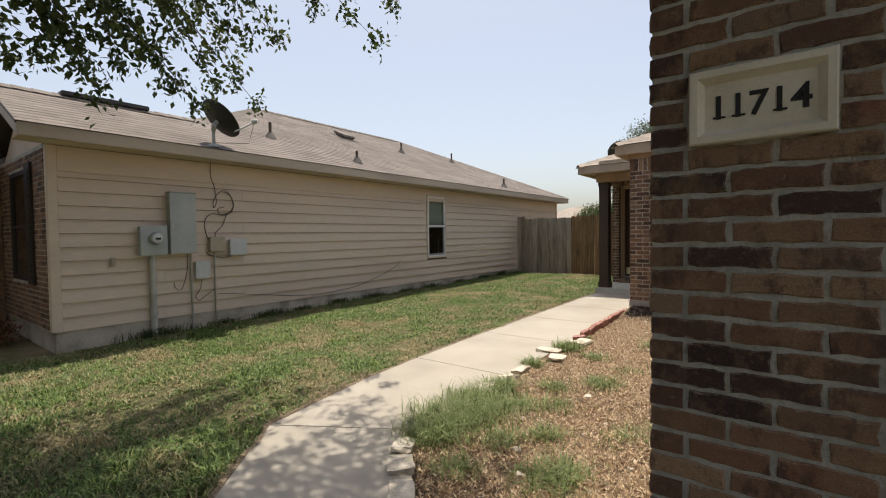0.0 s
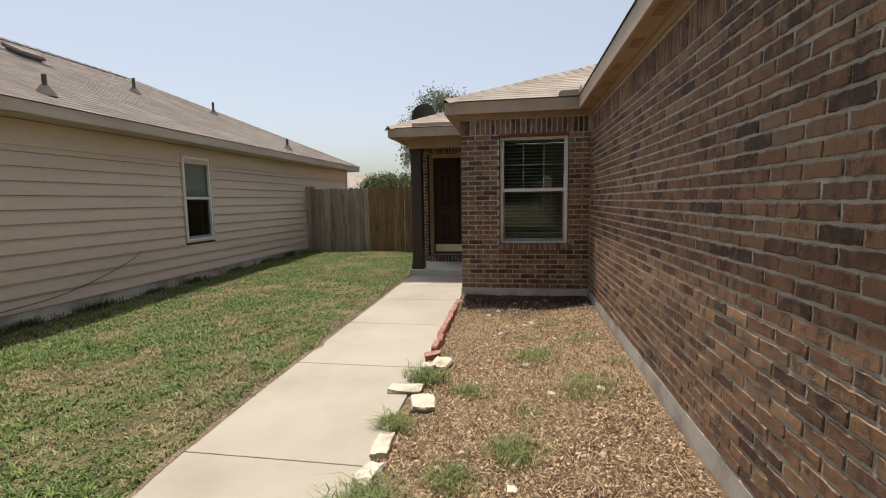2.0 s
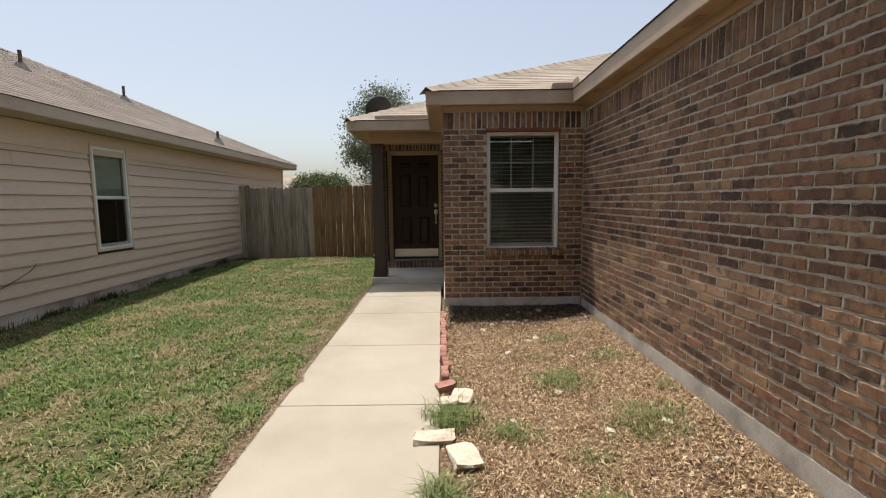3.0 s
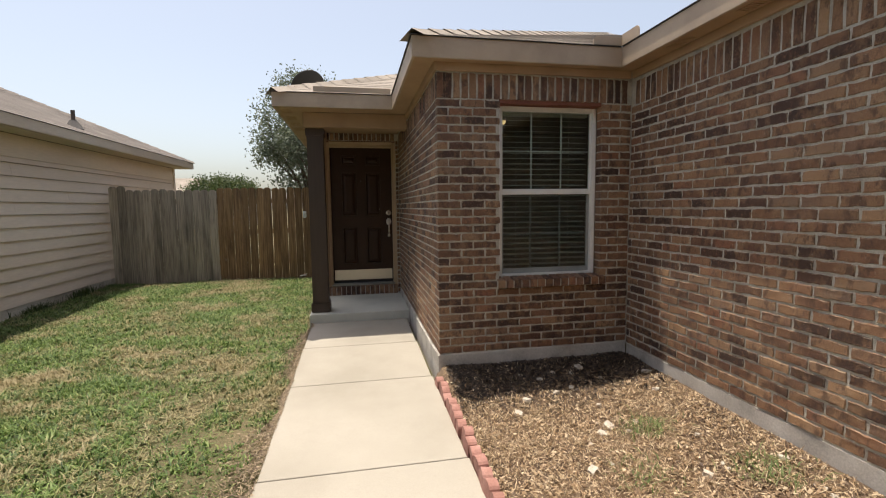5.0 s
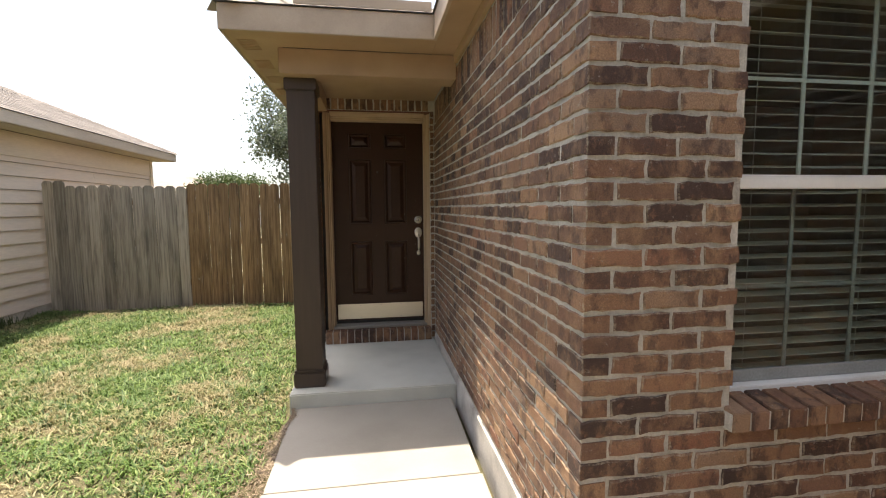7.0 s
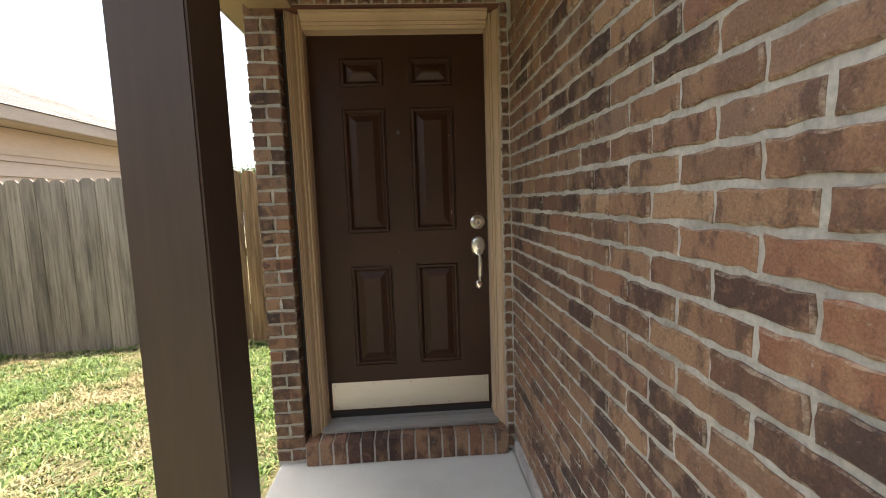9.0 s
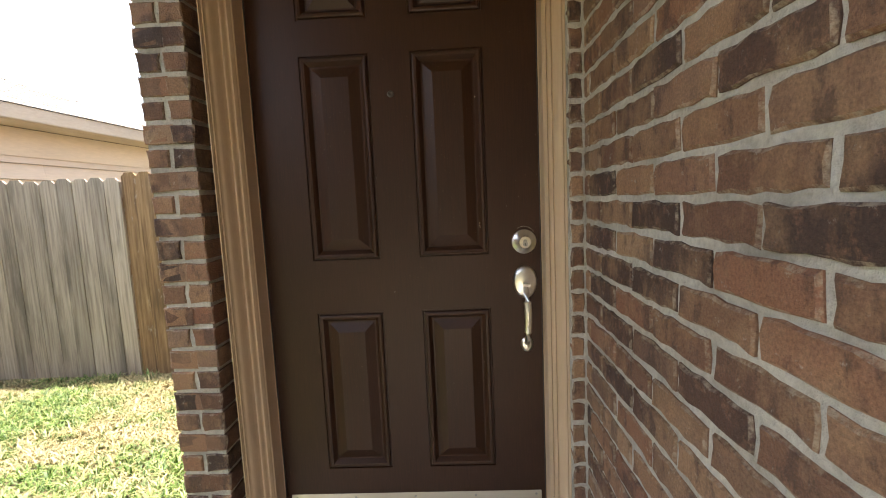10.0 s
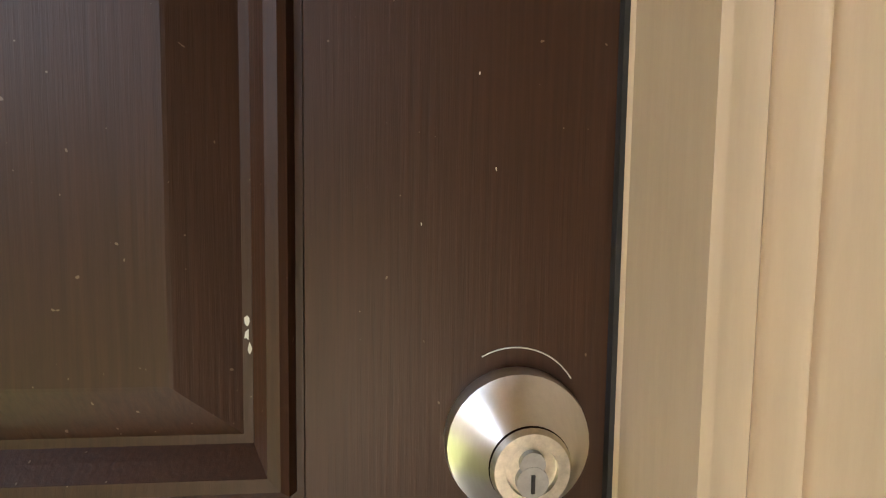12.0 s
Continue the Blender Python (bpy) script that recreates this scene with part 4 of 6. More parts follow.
def window(name, label, flip, u0, u1, z0, z1, face, grid, lower_screen=True, slats=30, shut=False):
    """A white double-hung window. flip maps (u, depth, z) to the world; face is the depth of the outer frame's front."""
    w = thing(name, label, "window", kind="structure")

    def put(s):
        s.v = [flip(*p) for p in s.v]
        return s

    def bar(nm, a, b, c, d, e, f, mat=VINYL, parent=w, lab="", cut=0.003):
        return part(nm, put(Shape().box(a, b, c, d, e, f, cut=cut)), mat, parent, lab)
    t, y = 0.040, face
    bar("window_frame", u0, u0 + t, y, y + 0.07, z0, z1)
    bar("window_frame", u1 - t, u1, y, y + 0.07, z0, z1)
    bar("window_frame", u0 + t, u1 - t, y + 0.001, y + 0.07, z1 - t, z1)
    bar("window_frame", u0 + t, u1 - t, y - 0.004, y + 0.07, z0, z0 + t * 0.7)
    mid = (z0 + z1) / 2
    bar("meeting_rail", u0 + t, u1 - t, y + 0.006, y + 0.05, mid - 0.012, mid + 0.028)
    a, b = u0 + t, u1 - t
    for lo, hi, dy, mat, fr in ((mid + 0.028, z1 - t, 0.018, VINYL, 0.012), (z0 + t * 0.7, mid - 0.012, 0.030, SCREENFRAME if lower_screen else VINYL, 0.022)):
        bar("sash", a, a + fr, y + dy, y + dy + 0.02, lo, hi, mat)
        bar("sash", b - fr, b, y + dy, y + dy + 0.02, lo, hi, mat)
        bar("sash", a + fr, b - fr, y + dy, y + dy + 0.02, lo, lo + (0.045 if fr > 0.02 else 0.008), mat)
        pane = part("pane", put(Shape().box(a + fr - 0.002, b - fr + 0.002, y + dy + 0.010, y + dy + 0.013, lo + 0.004, hi + 0.001)), GLASS, w, "clear reflective window pane")
        pane.visible_shadow = False
        if grid:
            for k in (1, 2):
                u = a + (b - a) * k / 3
                bar("muntin", u - 0.007, u + 0.007, y + dy + 0.0135, y + dy + 0.019, lo, hi, mat, cut=0)
            v = (lo + hi) / 2
            bar("muntin", a, b, y + dy + 0.0137, y + dy + 0.0188, v - 0.006, v + 0.006, mat, cut=0)
    n = slats
    pitch = (z1 - z0 - 0.10) / n
    sl = put(Shape().add([(a + 0.004, y + 0.088, 0), (b - 0.004, y + 0.088, 0), (b - 0.004, y + 0.132, 0.010), (a + 0.004, y + 0.132, 0.010), (a + 0.004, y + 0.088, 0.003), (b - 0.004, y + 0.088, 0.003), (b - 0.004, y + 0.132, 0.013), (a + 0.004, y + 0.132, 0.013)],
                             [(0, 1, 2, 3), (7, 6, 5, 4), (0, 4, 5, 1), (1, 5, 6, 2), (2, 6, 7, 3), (3, 7, 4, 0)]))
    if shut:
        sl = put(Shape().add([(a + 0.004, y + 0.075, 0), (b - 0.004, y + 0.075, 0), (b - 0.004, y + 0.088, 0.046), (a + 0.004, y + 0.088, 0.046), (a + 0.004, y + 0.072, 0.001), (b - 0.004, y + 0.072, 0.001), (b - 0.004, y + 0.085, 0.047), (a + 0.004, y + 0.085, 0.047)],
                             [(0, 1, 2, 3), (7, 6, 5, 4), (0, 4, 5, 1), (1, 5, 6, 2), (2, 6, 7, 3), (3, 7, 4, 0)]))
    me = sl.mesh("slat", SLAT)
    blind = thing(name.replace("window", "window_blind"), "cream horizontal slat blind behind the glass", "blind")
    for k in range(n // 2 if shut else 0, n):
        ob = new("slat", me)
        ob.parent, ob.location = blind, (0, 0, z0 + 0.045 + k * pitch)
    for u in (a + (b - a) * 0.2, a + (b - a) * 0.8):
        part("lift_cord", put(Shape().box(u - 0.001, u + 0.001, y + 0.109, y + 0.111, z0 + 0.04, z1 - 0.05)), SLAT, blind)
    part("head_rail", put(Shape().box(a + 0.002, b - 0.002, y + 0.085, y + 0.135, z1 - 0.06, z1 - 0.03)), SLAT, blind)
    return w


window("window_1", "white double-hung grid window with a grey screened lower sash", lambda u, d, z: (u, YB + d, z), WX0 + 0.004, WX1 - 0.004, 1.018, WZ1 - 0.026, 0.085, True, slats=29)
solid("window_lintel", Shape().box(WX0 + 0.001, WX1 - 0.001, YB + 0.010, YB + 0.16, WZ1 - 0.022, WZ1 + 0.0115, cut=0.002), surface("rust paint", (0.20, 0.07, 0.045), (0.15, 0.05, 0.035), (0.24, 0.09, 0.06), 0.8), "rust-red steel lintel over the window", "lintel", kind="structure")
room = Shape().add([(XS + 0.25, YB + 0.205, 0.45), (2.2, YB + 0.205, 0.45), (2.2, 10.8, 0.45), (XS + 0.25, 10.8, 0.45), (XS + 0.25, YB + 0.205, 2.74), (2.2, YB + 0.205, 2.74), (2.2, 10.8, 2.74), (XS + 0.25, 10.8, 2.74)],
                   [(0, 1, 2, 3), (1, 2, 6, 5), (2, 3, 7, 6), (3, 0, 4, 7)])
solid("room_walls", room, PLASTER, "plain tan room walls behind the window", "wall", kind="structure")
solid("room_ceiling", Shape().box(XS + 0.25, 2.2, YB + 0.205, 10.8, 2.745, 2.76), PLASTER, "plain room ceiling", "ceiling", kind="structure")


def ceiling_lamp():
    m, n, l, p = nodes_of("warm lamp shade")
    p.inputs["Emission Color"].default_value, p.inputs["Emission Strength"].default_value = (1.0, 0.66, 0.32, 1), 0.6
    t = thing("ceiling_light", "small warm ceiling light inside the room", "ceiling light", at=(-0.85, 9.6, 2.74))
    part("canopy", Shape().turned([(0, 0), (0.06, 0), (0.06, -0.03), (0, -0.03)], (-0.85, 9.6, 2.74)), STEEL, t)
    part("shade", Shape().turned([(0, -0.085), (0.03, -0.08), (0.05, -0.06), (0.055, -0.031), (0, -0.031)], (-0.85, 9.6, 2.74)), m, t, "lit warm glass shade")


ceiling_lamp()


def plaque():
    x0, x1, z0, z1 = -0.206, 0.106, GROW0 + 20 * COURSE + 0.002, GROW0 + 23 * COURSE - 0.004
    t = thing("address_plaque", "cream cast stone address plaque reading 11714 set in brick", "plaque", at=((x0 + x1) / 2, YF, z0))
    s = Shape()
    levels = [(0.0, 0.06), (0.0, -0.014), (0.004, -0.018), (0.020, -0.018), (0.035, 0.003), (0.037, 0.004)]
    rings = [[(x0 + i, YF + d, z0 + i), (x1 - i, YF + d, z0 + i), (x1 - i, YF + d, z1 - i), (x0 + i, YF + d, z1 - i)] for i, d in levels]
    for a, c in zip(rings, rings[1:]):
        for k in range(4):
            s.add([a[k], a[(k + 1) % 4], c[(k + 1) % 4], c[k]], [(0, 1, 2, 3)])
    s.add(rings[-1], [(0, 1, 2, 3)])
    part("plaque_body", s, CREAM, t)
    for i, ch in enumerate("11714"):
        cu = bpy.data.curves.new("numeral", "FONT")
        cu.body, cu.size, cu.extrude, cu.offset = ch, 0.086, 0.0015, 0.0016
        cu.align_x = "CENTER"
        tmp = bpy.data.objects.new("numeral", cu)
        scene.collection.objects.link(tmp)
        me = bpy.data.meshes.new_from_object(tmp.evaluated_get(bpy.context.evaluated_depsgraph_get()))
        bpy.data.objects.remove(tmp)
        me.materials.clear()
        me.materials.append(INK)
        me.transform(pose((x0 + x1) / 2 + (i - 2) * 0.044, YF + 0.0030, (z0 + z1) / 2 - 0.031, 90, 0, 0))
        part("numeral", me, None, t, "black serif numeral " + ch)
        if ch == "1":
            bx = (x0 + x1) / 2 + (i - 2) * 0.044
            part("numeral_foot", Shape().box(bx - 0.013, bx + 0.016, YF + 0.0008, YF + 0.0035, (z0 + z1) / 2 - 0.031, (z0 + z1) / 2 - 0.026), INK, t)


plaque()

# ---- the neighbour's house ----
NX, NY0, NY1, NEX, NEZ = -7.27, 1.40, 16.95, -6.87, 2.86
NRISE, FRONT = 0.455, 1.72                          # the roof's rise, and how far back its front ridge lies


def neighbour():
    h = thing("neighbour_house", "single-storey beige house with lap siding and a brown shingle roof", "house", at=(NX, NY0, 0.1))
    WY0, WY1, WZ_0, WZ_1 = 8.84, 9.575, 0.965, 2.515
    body = Shape().box(NX - 9.0, NX - 0.03, NY0 + 0.06, WY0, 0.2, 2.86).box(NX - 9.0, NX - 0.03, WY1, NY1, 0.2, 2.86).box(NX - 9.0, NX - 0.03, WY0, WY1, 0.2, WZ_0).box(NX - 9.0, NX - 0.03, WY0, WY1, WZ_1, 2.86).box(NX - 9.0, NX - 0.6, WY0, WY1, WZ_0, WZ_1)
    part("wall_core", body, DRIP, h)
    part("footing", Shape().box(NX - 9.0, NX - 0.004, NY0 + 0.03, NY1, -0.3, 0.37, cut=0.008), NBFOOTING, h, "stained grey concrete footing")
    # lap siding, board by board
    reveal, z = 0.178, 0.352
    k = 0
    while z < 2.34:
        top = min(z + reveal - 0.004, 2.384)
        runs = [(NY0 + 0.105, NY1 - 0.10)]
        if z + reveal > WZ_0 - 0.03 and z < WZ_1 + 0.03:
            runs = [(NY0 + 0.105, WY0 - 0.045), (WY1 + 0.045, NY1 - 0.10)]
        for a, c in runs:
            cuts = [a] + [q for q in np.arange(NY0 + 1.3 + (k % 3) * 1.22, c - 0.4, 3.66) if q > a + 0.4] + [c]
            for p, q in zip(cuts, cuts[1:]):
                s = Shape().add([(NX - 0.028, p, z), (NX + 0.012, p, z), (NX - 0.014, p, top), (NX - 0.028, p, top), (NX - 0.028, q - 0.002, z), (NX + 0.012, q - 0.002, z), (NX - 0.014, q - 0.002, top), (NX - 0.028, q - 0.002, top)],
                                [(0, 1, 2, 3), (7, 6, 5, 4), (0, 4, 5, 1), (1, 5, 6, 2), (2, 6, 7, 3)])
                part("siding_board", s, SIDING, h)
        z += reveal
        k += 1
    part("frieze", Shape().box(NX - 0.028, NX + 0.006, NY0 + 0.105, NY1 - 0.10, 2.385, 2.70, cut=0.003), SIDING, h)
    part("corner_board", Shape().box(NX - 0.09, NX + 0.022, NY0 - 0.004, NY0 + 0.10, 0.352, 2.70, cut=0.004), SIDING, h)
    part("corner_board", Shape().box(NX - 0.09, NX + 0.022, NY1 - 0.098, NY1 + 0.006, 0.352, 2.70, cut=0.004), SIDING, h)
    # eaves
    part("fascia", Shape().box(NEX - 0.02, NEX, 1.08, 17.20, NEZ - 0.15, NEZ, cut=0.003), NBTRIM, h)
    part("fascia", Shape().box(NX - 9.0, NEX - 0.021, 17.18, 17.20, NEZ - 0.15, NEZ, cut=0.003), NBTRIM, h)
    part("soffit", Shape().box(NX + 0.007, NEX - 0.021, 1.09, 17.19, NEZ - 0.155, NEZ - 0.145), NBTRIM, h)
    part("soffit", Shape().box(NX - 9.0, NX + 0.006, NY1 + 0.007, 17.175, NEZ - 0.155, NEZ - 0.145), NBTRIM, h)
    part("drip_edge", Shape().box(NEX - 0.01, NEX + 0.012, 1.07, 17.21, NEZ + 0.001, NEZ + 0.005), DRIP, h)
    rnd = random.Random(11)
    roof_face(h, (NEX, 0), (0, 1), (-1, 0), NEZ, 0, FRONT, lambda d: 1.07, lambda d: 17.21 - d, SHINGLE, rnd, NRISE)
    roof_face(h, (NEX, 0), (0, 1), (-1, 0), NEZ, 1.716, 4.80, lambda d: 2.0 + d, lambda d: 17.21 - d, SHINGLE, rnd, NRISE)
    roof_face(h, (0, 2.0), (-1, 0), (0, 1), NEZ, 1.7, 4.80, lambda d: -NEX + d, lambda d: -NEX + 9.6 - d, SHINGLE, rnd, NRISE)
    roof_face(h, (0, 17.21), (-1, 0), (0, -1), NEZ, 0, 4.80, lambda d: -NEX + d, lambda d: -NEX + 9.6 - d, SHINGLE, rnd, NRISE)
    zr = NEZ + NRISE * FRONT
    rear = Shape().add([(NEX - FRONT, 1.07, zr), (NEX - 2 * FRONT, 1.07, NEZ), (NEX - 2 * FRONT, 6, NEZ), (NEX - FRONT, 6, zr), (NEX - 4.8, 6.80, NEZ + NRISE * 4.8), (NEX - 4.8, 12.4, NEZ + NRISE * 4.8), (NEX - 9.6, 17.2, NEZ), (NEX - 9.6, 2.0, NEZ)], [(0, 1, 2, 3), (4, 5, 6, 7)])
    part("rear_slope", rear, DRIP, h)
    ridge_caps(h, (NEX - FRONT, 1.10, zr + 0.01), (NEX - FRONT, 3.80, zr + 0.01), SHINGLE)
    ridge_caps(h, (NEX - FRONT, 3.78, zr + 0.01), (NEX - 4.8, 6.80, NEZ + NRISE * 4.8 + 0.01), SHINGLE)
    ridge_caps(h, (NEX - 4.8, 6.80, NEZ + NRISE * 4.8 + 0.01), (NEX - 4.8, 12.40, NEZ + NRISE * 4.8 + 0.01), SHINGLE)
    ridge_caps(h, (NEX, 17.20, NEZ + 0.01), (NEX - 4.8, 12.40, NEZ + NRISE * 4.8 + 0.01), SHINGLE)
    vent = Shape().box(NEX - FRONT - 0.1, NEX - FRONT + 0.1, 1.86, 3.02, zr + 0.02, zr + 0.085, cut=0.012)
    part("ridge_vent", vent, DRIP, h, "long dark ridge vent")
    # front gable: wall, rake, window
    part("front_gable", Shape().add([(NEX - 0.3, NY0 + 0.05, 2.72), (NEX - 2 * FRONT + 0.3, NY0 + 0.05, 2.72), (NEX - FRONT, NY0 + 0.05, zr - 0.05)], [(0, 1, 2)]), SIDING, h)
    rake = Shape()
    v0, v1 = Vector((NEX - 0.02, 1.085, NEZ)), Vector((NEX - FRONT, 1.085, zr))
    rake.add([v0, v1, v1 - Vector((0, 0, 0.16)), v0 - Vector((0, 0, 0.16)), v0 + Vector((0, 0.02, 0)), v1 + Vector((0, 0.02, 0)), v1 + Vector((0, 0.02, -0.16)), v0 + Vector((0, 0.02, -0.16))], [(0, 1, 2, 3), (7, 6, 5, 4), (0, 4, 5, 1), (1, 5, 6, 2), (2, 6, 7, 3), (3, 7, 4, 0)])
    part("rake_board", rake, NBTRIM, h)
    part("front_brick_wall", Shape().box(-8.20, NX - 0.092, NY0 + 0.002, NY0 + 0.06, 0.35, 2.72).box(-16.2, -9.35, NY0 + 0.002, NY0 + 0.06, 0.35, 2.72).box(-9.35, -8.20, NY0 + 0.002, NY0 + 0.06, 0.35, 0.95).box(-9.35, -8.20, NY0 + 0.002, NY0 + 0.06, 2.5, 2.72), MORTAR, h)
    part("front_shutter", Shape().box(-8.20, -7.90, NY0 - 0.045, NY0 - 0.012, 0.92, 2.55, cut=0.006), DARK, h, "dark brown louvred shutter")
    for i in range(18):
        part("louvre", Shape().box(-8.165, -7.935, NY0 - 0.055, NY0 - 0.044, 1.0 + i * 0.082, 1.05 + i * 0.082), DARK, h)
    wf = part("front_window", Shape().box(-8.26, -8.205, NY0 - 0.008, NY0 + 0.05, 0.95, 2.5).box(-9.35, -9.29, NY0 - 0.008, NY0 + 0.05, 0.95, 2.5).box(-9.29, -8.26, NY0 - 0.006, NY0 + 0.05, 2.44, 2.5).box(-9.29, -8.26, NY0 - 0.006, NY0 + 0.05, 0.95, 1.01).box(-9.29, -8.26, NY0, NY0 + 0.04, 1.70, 1.74), DARK, h)
    part("pane", Shape().box(-9.29, -8.26, NY0 + 0.02, NY0 + 0.024, 1.01, 2.44), GLASS, wf)
    # unseen block with a roof, added to keep light off the brick front
    part("front_wing", Shape().box(-16.2, -9.9, -4.2, NY0 - 0.02, 0.0, 2.70), BRICK_JOINED, h)
    part("wing_roof", Shape().prism([(-16.6, -4.6), (-9.5, -4.6), (-9.5, NY0 - 0.35), (-16.6, NY0 - 0.35)], 2.72, lambda x, y: 2.86 + (0 if x > -13 else 1.2)), SHINGLE, h)
    # side window trim
    for bx in ((WY0 - 0.04, WY0, WZ_0 - 0.04, WZ_1 + 0.04), (WY1, WY1 + 0.04, WZ_0 - 0.04, WZ_1 + 0.04), (WY0, WY1, WZ_1, WZ_1 + 0.04), (WY0, WY1, WZ_0 - 0.04, WZ_0)):
        part("window_trim", Shape().box(NX - 0.027, NX + 0.020, *bx, cut=0.003), SIDING, h)
    return h


neighbour()
window("window_2", "white double-hung side window with a pale blind", lambda u, d, z: (NX - d, u, z), 8.84, 9.575, 0.965, 2.515, -0.012, False, lower_screen=True, slats=33, shut=True)


def facade_bricks():
    w = wall_body("wall_neighbour_front", [(-16.2, -9.36, NY0 - 0.004, NY0 + 0.001, 0.35, 2.72), (-8.20, NX - 0.10, NY0 - 0.004, NY0 + 0.001, 0.35, 2.72), (-9.36, -8.20, NY0 - 0.004, NY0 + 0.001, 0.35, 0.94), (-9.36, -8.20, NY0 - 0.004, NY0 + 0.001, 2.51, 2.72)], "shaded brick front of the neighbouring house")
    lay_bricks(w, (-12.0, NY0 - 0.012, 0), (1, 0, 0), (0, 1, 0), 12.0 + NX - 0.10, 0.37, 34, [(2.63, 3.81, 0.93, 2.52)], single=lambda u, z: u > 3.7, parity=0, soldier=False)


facade_bricks()


def roof_pipe(x, y, h, label):
    z = NEZ + NRISE * (NEX - x) + 0.012
    t = thing("vent_pipe", label, "vent pipe", group="roof vent pipes", at=(x, y, z))
    part("flashing", Shape().turned([(0.14, -0.05), (0.10, 0.02), (0.055, 0.09), (0.05, 0.10)], (x, y, z), sides=16), LEAD, t, "dark flashing cone", smooth=True)
    part("pipe", Shape().turned([(0.030, 0.0), (0.030, h), (0.024, h), (0.024, h - 0.05)], (x, y, z), sides=16), BARK, t, smooth=True)


for x, y, h in ((-8.35, 5.15, 0.30), (-7.42, 6.63, 0.24), (-9.6, 10.45, 0.30), (-9.68, 13.22, 0.32), (-7.26, 12.75, 0.26)):
    roof_pipe(x, y, h, "grey plumbing vent pipe with a flashing cone on the roof")


def box_vent():
    x, y = -10.1, 8.6
    z = NEZ + NRISE * (NEX - x)
    t = thing("roof_vent", "low brown box vent on the shingle roof", "roof vent", at=(x, y, z))
    s = Shape().box(-0.22, 0.22, -0.22, 0.22, 0.06, 0.13, cut=0.02).box(-0.17, 0.17, -0.17, 0.17, 0.0, 0.06)
    s.v = [(x + a, y + c, z + d - NRISE * a + 0.01) for a, c, d in s.v]
    part("hood", s, SHINGLE, t)
    p = Shape().box(-0.30, 0.30, -0.30, 0.30, 0.008, 0.014)
    p.v = [(x + a, y + c, z + d - NRISE * a + 0.01) for a, c, d in p.v]
    part("flange", p, LEAD, t)


box_vent()


def dish(base, centre, aim, r, label, arm=None):
    t = thing("satellite_dish", label, "satellite dish", at=base)
    q = Vector(aim).normalized().to_track_quat("Z", "Y").to_matrix().to_4x4()
    m = Matrix.Translation(centre) @ q
    prof = [(0.0, 0.0), (r * 0.35, 0.010 * r / 0.3), (r * 0.7, 0.04 * r / 0.3), (r, 0.085 * r / 0.3), (r * 1.02, 0.085 * r / 0.3 + 0.004), (r, 0.085 * r / 0.3 - 0.010), (r * 0.6, 0.018), (0, -0.012)]
    s = Shape().turned(prof, (0, 0, 0), sides=36)
    s.v = [tuple(m @ Vector((x, y * 1.12, z))) for x, y, z in s.v]
    part("reflector", s, DISH, t, "dark matt dish reflector", smooth=True)
    c = Vector(centre)
    part("bracket", Shape().sweep([c - Vector(aim).normalized() * 0.015, c - Vector(aim).normalized() * 0.09, Vector((base[0], base[1], c.z - 0.12))], 0.035, 8), BOXGREY, t)
    part("mast", Shape().sweep([Vector((base[0], base[1], base[2])), Vector((base[0], base[1], c.z - 0.05))], 0.025, 12), BOXGREY, t)
    part("foot", Shape().turned([(0.0, 0.03), (0.05, 0.03), (0.09, 0.015), (0.10, -0.02)], base, sides=16), BOXGREY, t)
    if arm:
        low = Vector(arm).normalized()
        tip = c + Vector(aim).normalized() * 0.36 + low * r * 1.3
        part("arm", Shape().sweep([c + low * r * 0.98, tip], 0.014, 8), BOXGREY, t)
        part("receiver", Shape().sweep([tip - Vector((0.03, 0.03, 0)), tip + Vector((0.03, 0.035, 0.015))], 0.035, 10), BOXGREY, t, "grey receiver head", smooth=True)
        part("lead", Shape().sweep([tip, tip + Vector((0.0, -0.1, -0.35)), Vector((base[0], base[1], base[2] + 0.05))], 0.004, 5), CABLE, t)
    return t


dish((-7.00, 3.34, 2.925), (-6.90, 3.36, 3.29), (-0.08, 0.72, 0.69), 0.29, "dark satellite dish with a receiver arm at the roof edge", (0.58, 0.55, -0.51))
dish((-3.22, 11.95, 3.10), (-3.36, 11.75, 3.52), (-0.35, 0.75, 0.70), 0.27, "black satellite dish above the porch roof")

# ---- meters, boxes and cables on the neighbour's wall ----


def wall_box(name, label, category, y0, y1, z0, z1, deep, mat, lid=True, cut=0.006):
    t = thing(name, label, category, at=(NX, (y0 + y1) / 2, z0))
    part("body", Shape().box(NX + 0.0045, NX + deep, y0, y1, z0, z1, cut=cut), mat, t)
    if lid:
        part("cover", Shape().box(NX + deep + 0.0005, NX + deep + 0.012, y0 - 0.006, y1 + 0.006, z0 + 0.01, z1 + 0.008, cut=0.004), mat, t)
    return t


panel = wall_box("breaker_panel", "tall grey steel breaker panel on the siding", "electrical panel", 2.745, 3.095, 1.285, 2.18, 0.13, BOXGREY)
part("latch", Shape().box(NX + 0.142, NX + 0.152, 2.76, 2.785, 1.66, 1.74, cut=0.003), STEEL, panel)
part("rain_hood", Shape().box(NX + 0.0045, NX + 0.155, 2.735, 3.105, 2.189, 2.20, cut=0.003), BOXGREY, panel)
meter = wall_box("electric_meter", "grey meter box with a round glass meter", "electric meter", 2.36, 2.695, 1.275, 1.69, 0.12, BOXGREY)
dial = part("meter_ring", Shape().turned([(0.085, 0.0), (0.09, 0.015), (0.082, 0.03), (0.075, 0.03)], (NX + 0.132, 2.55, 1.52), "x", 28), STEEL, meter, smooth=True)
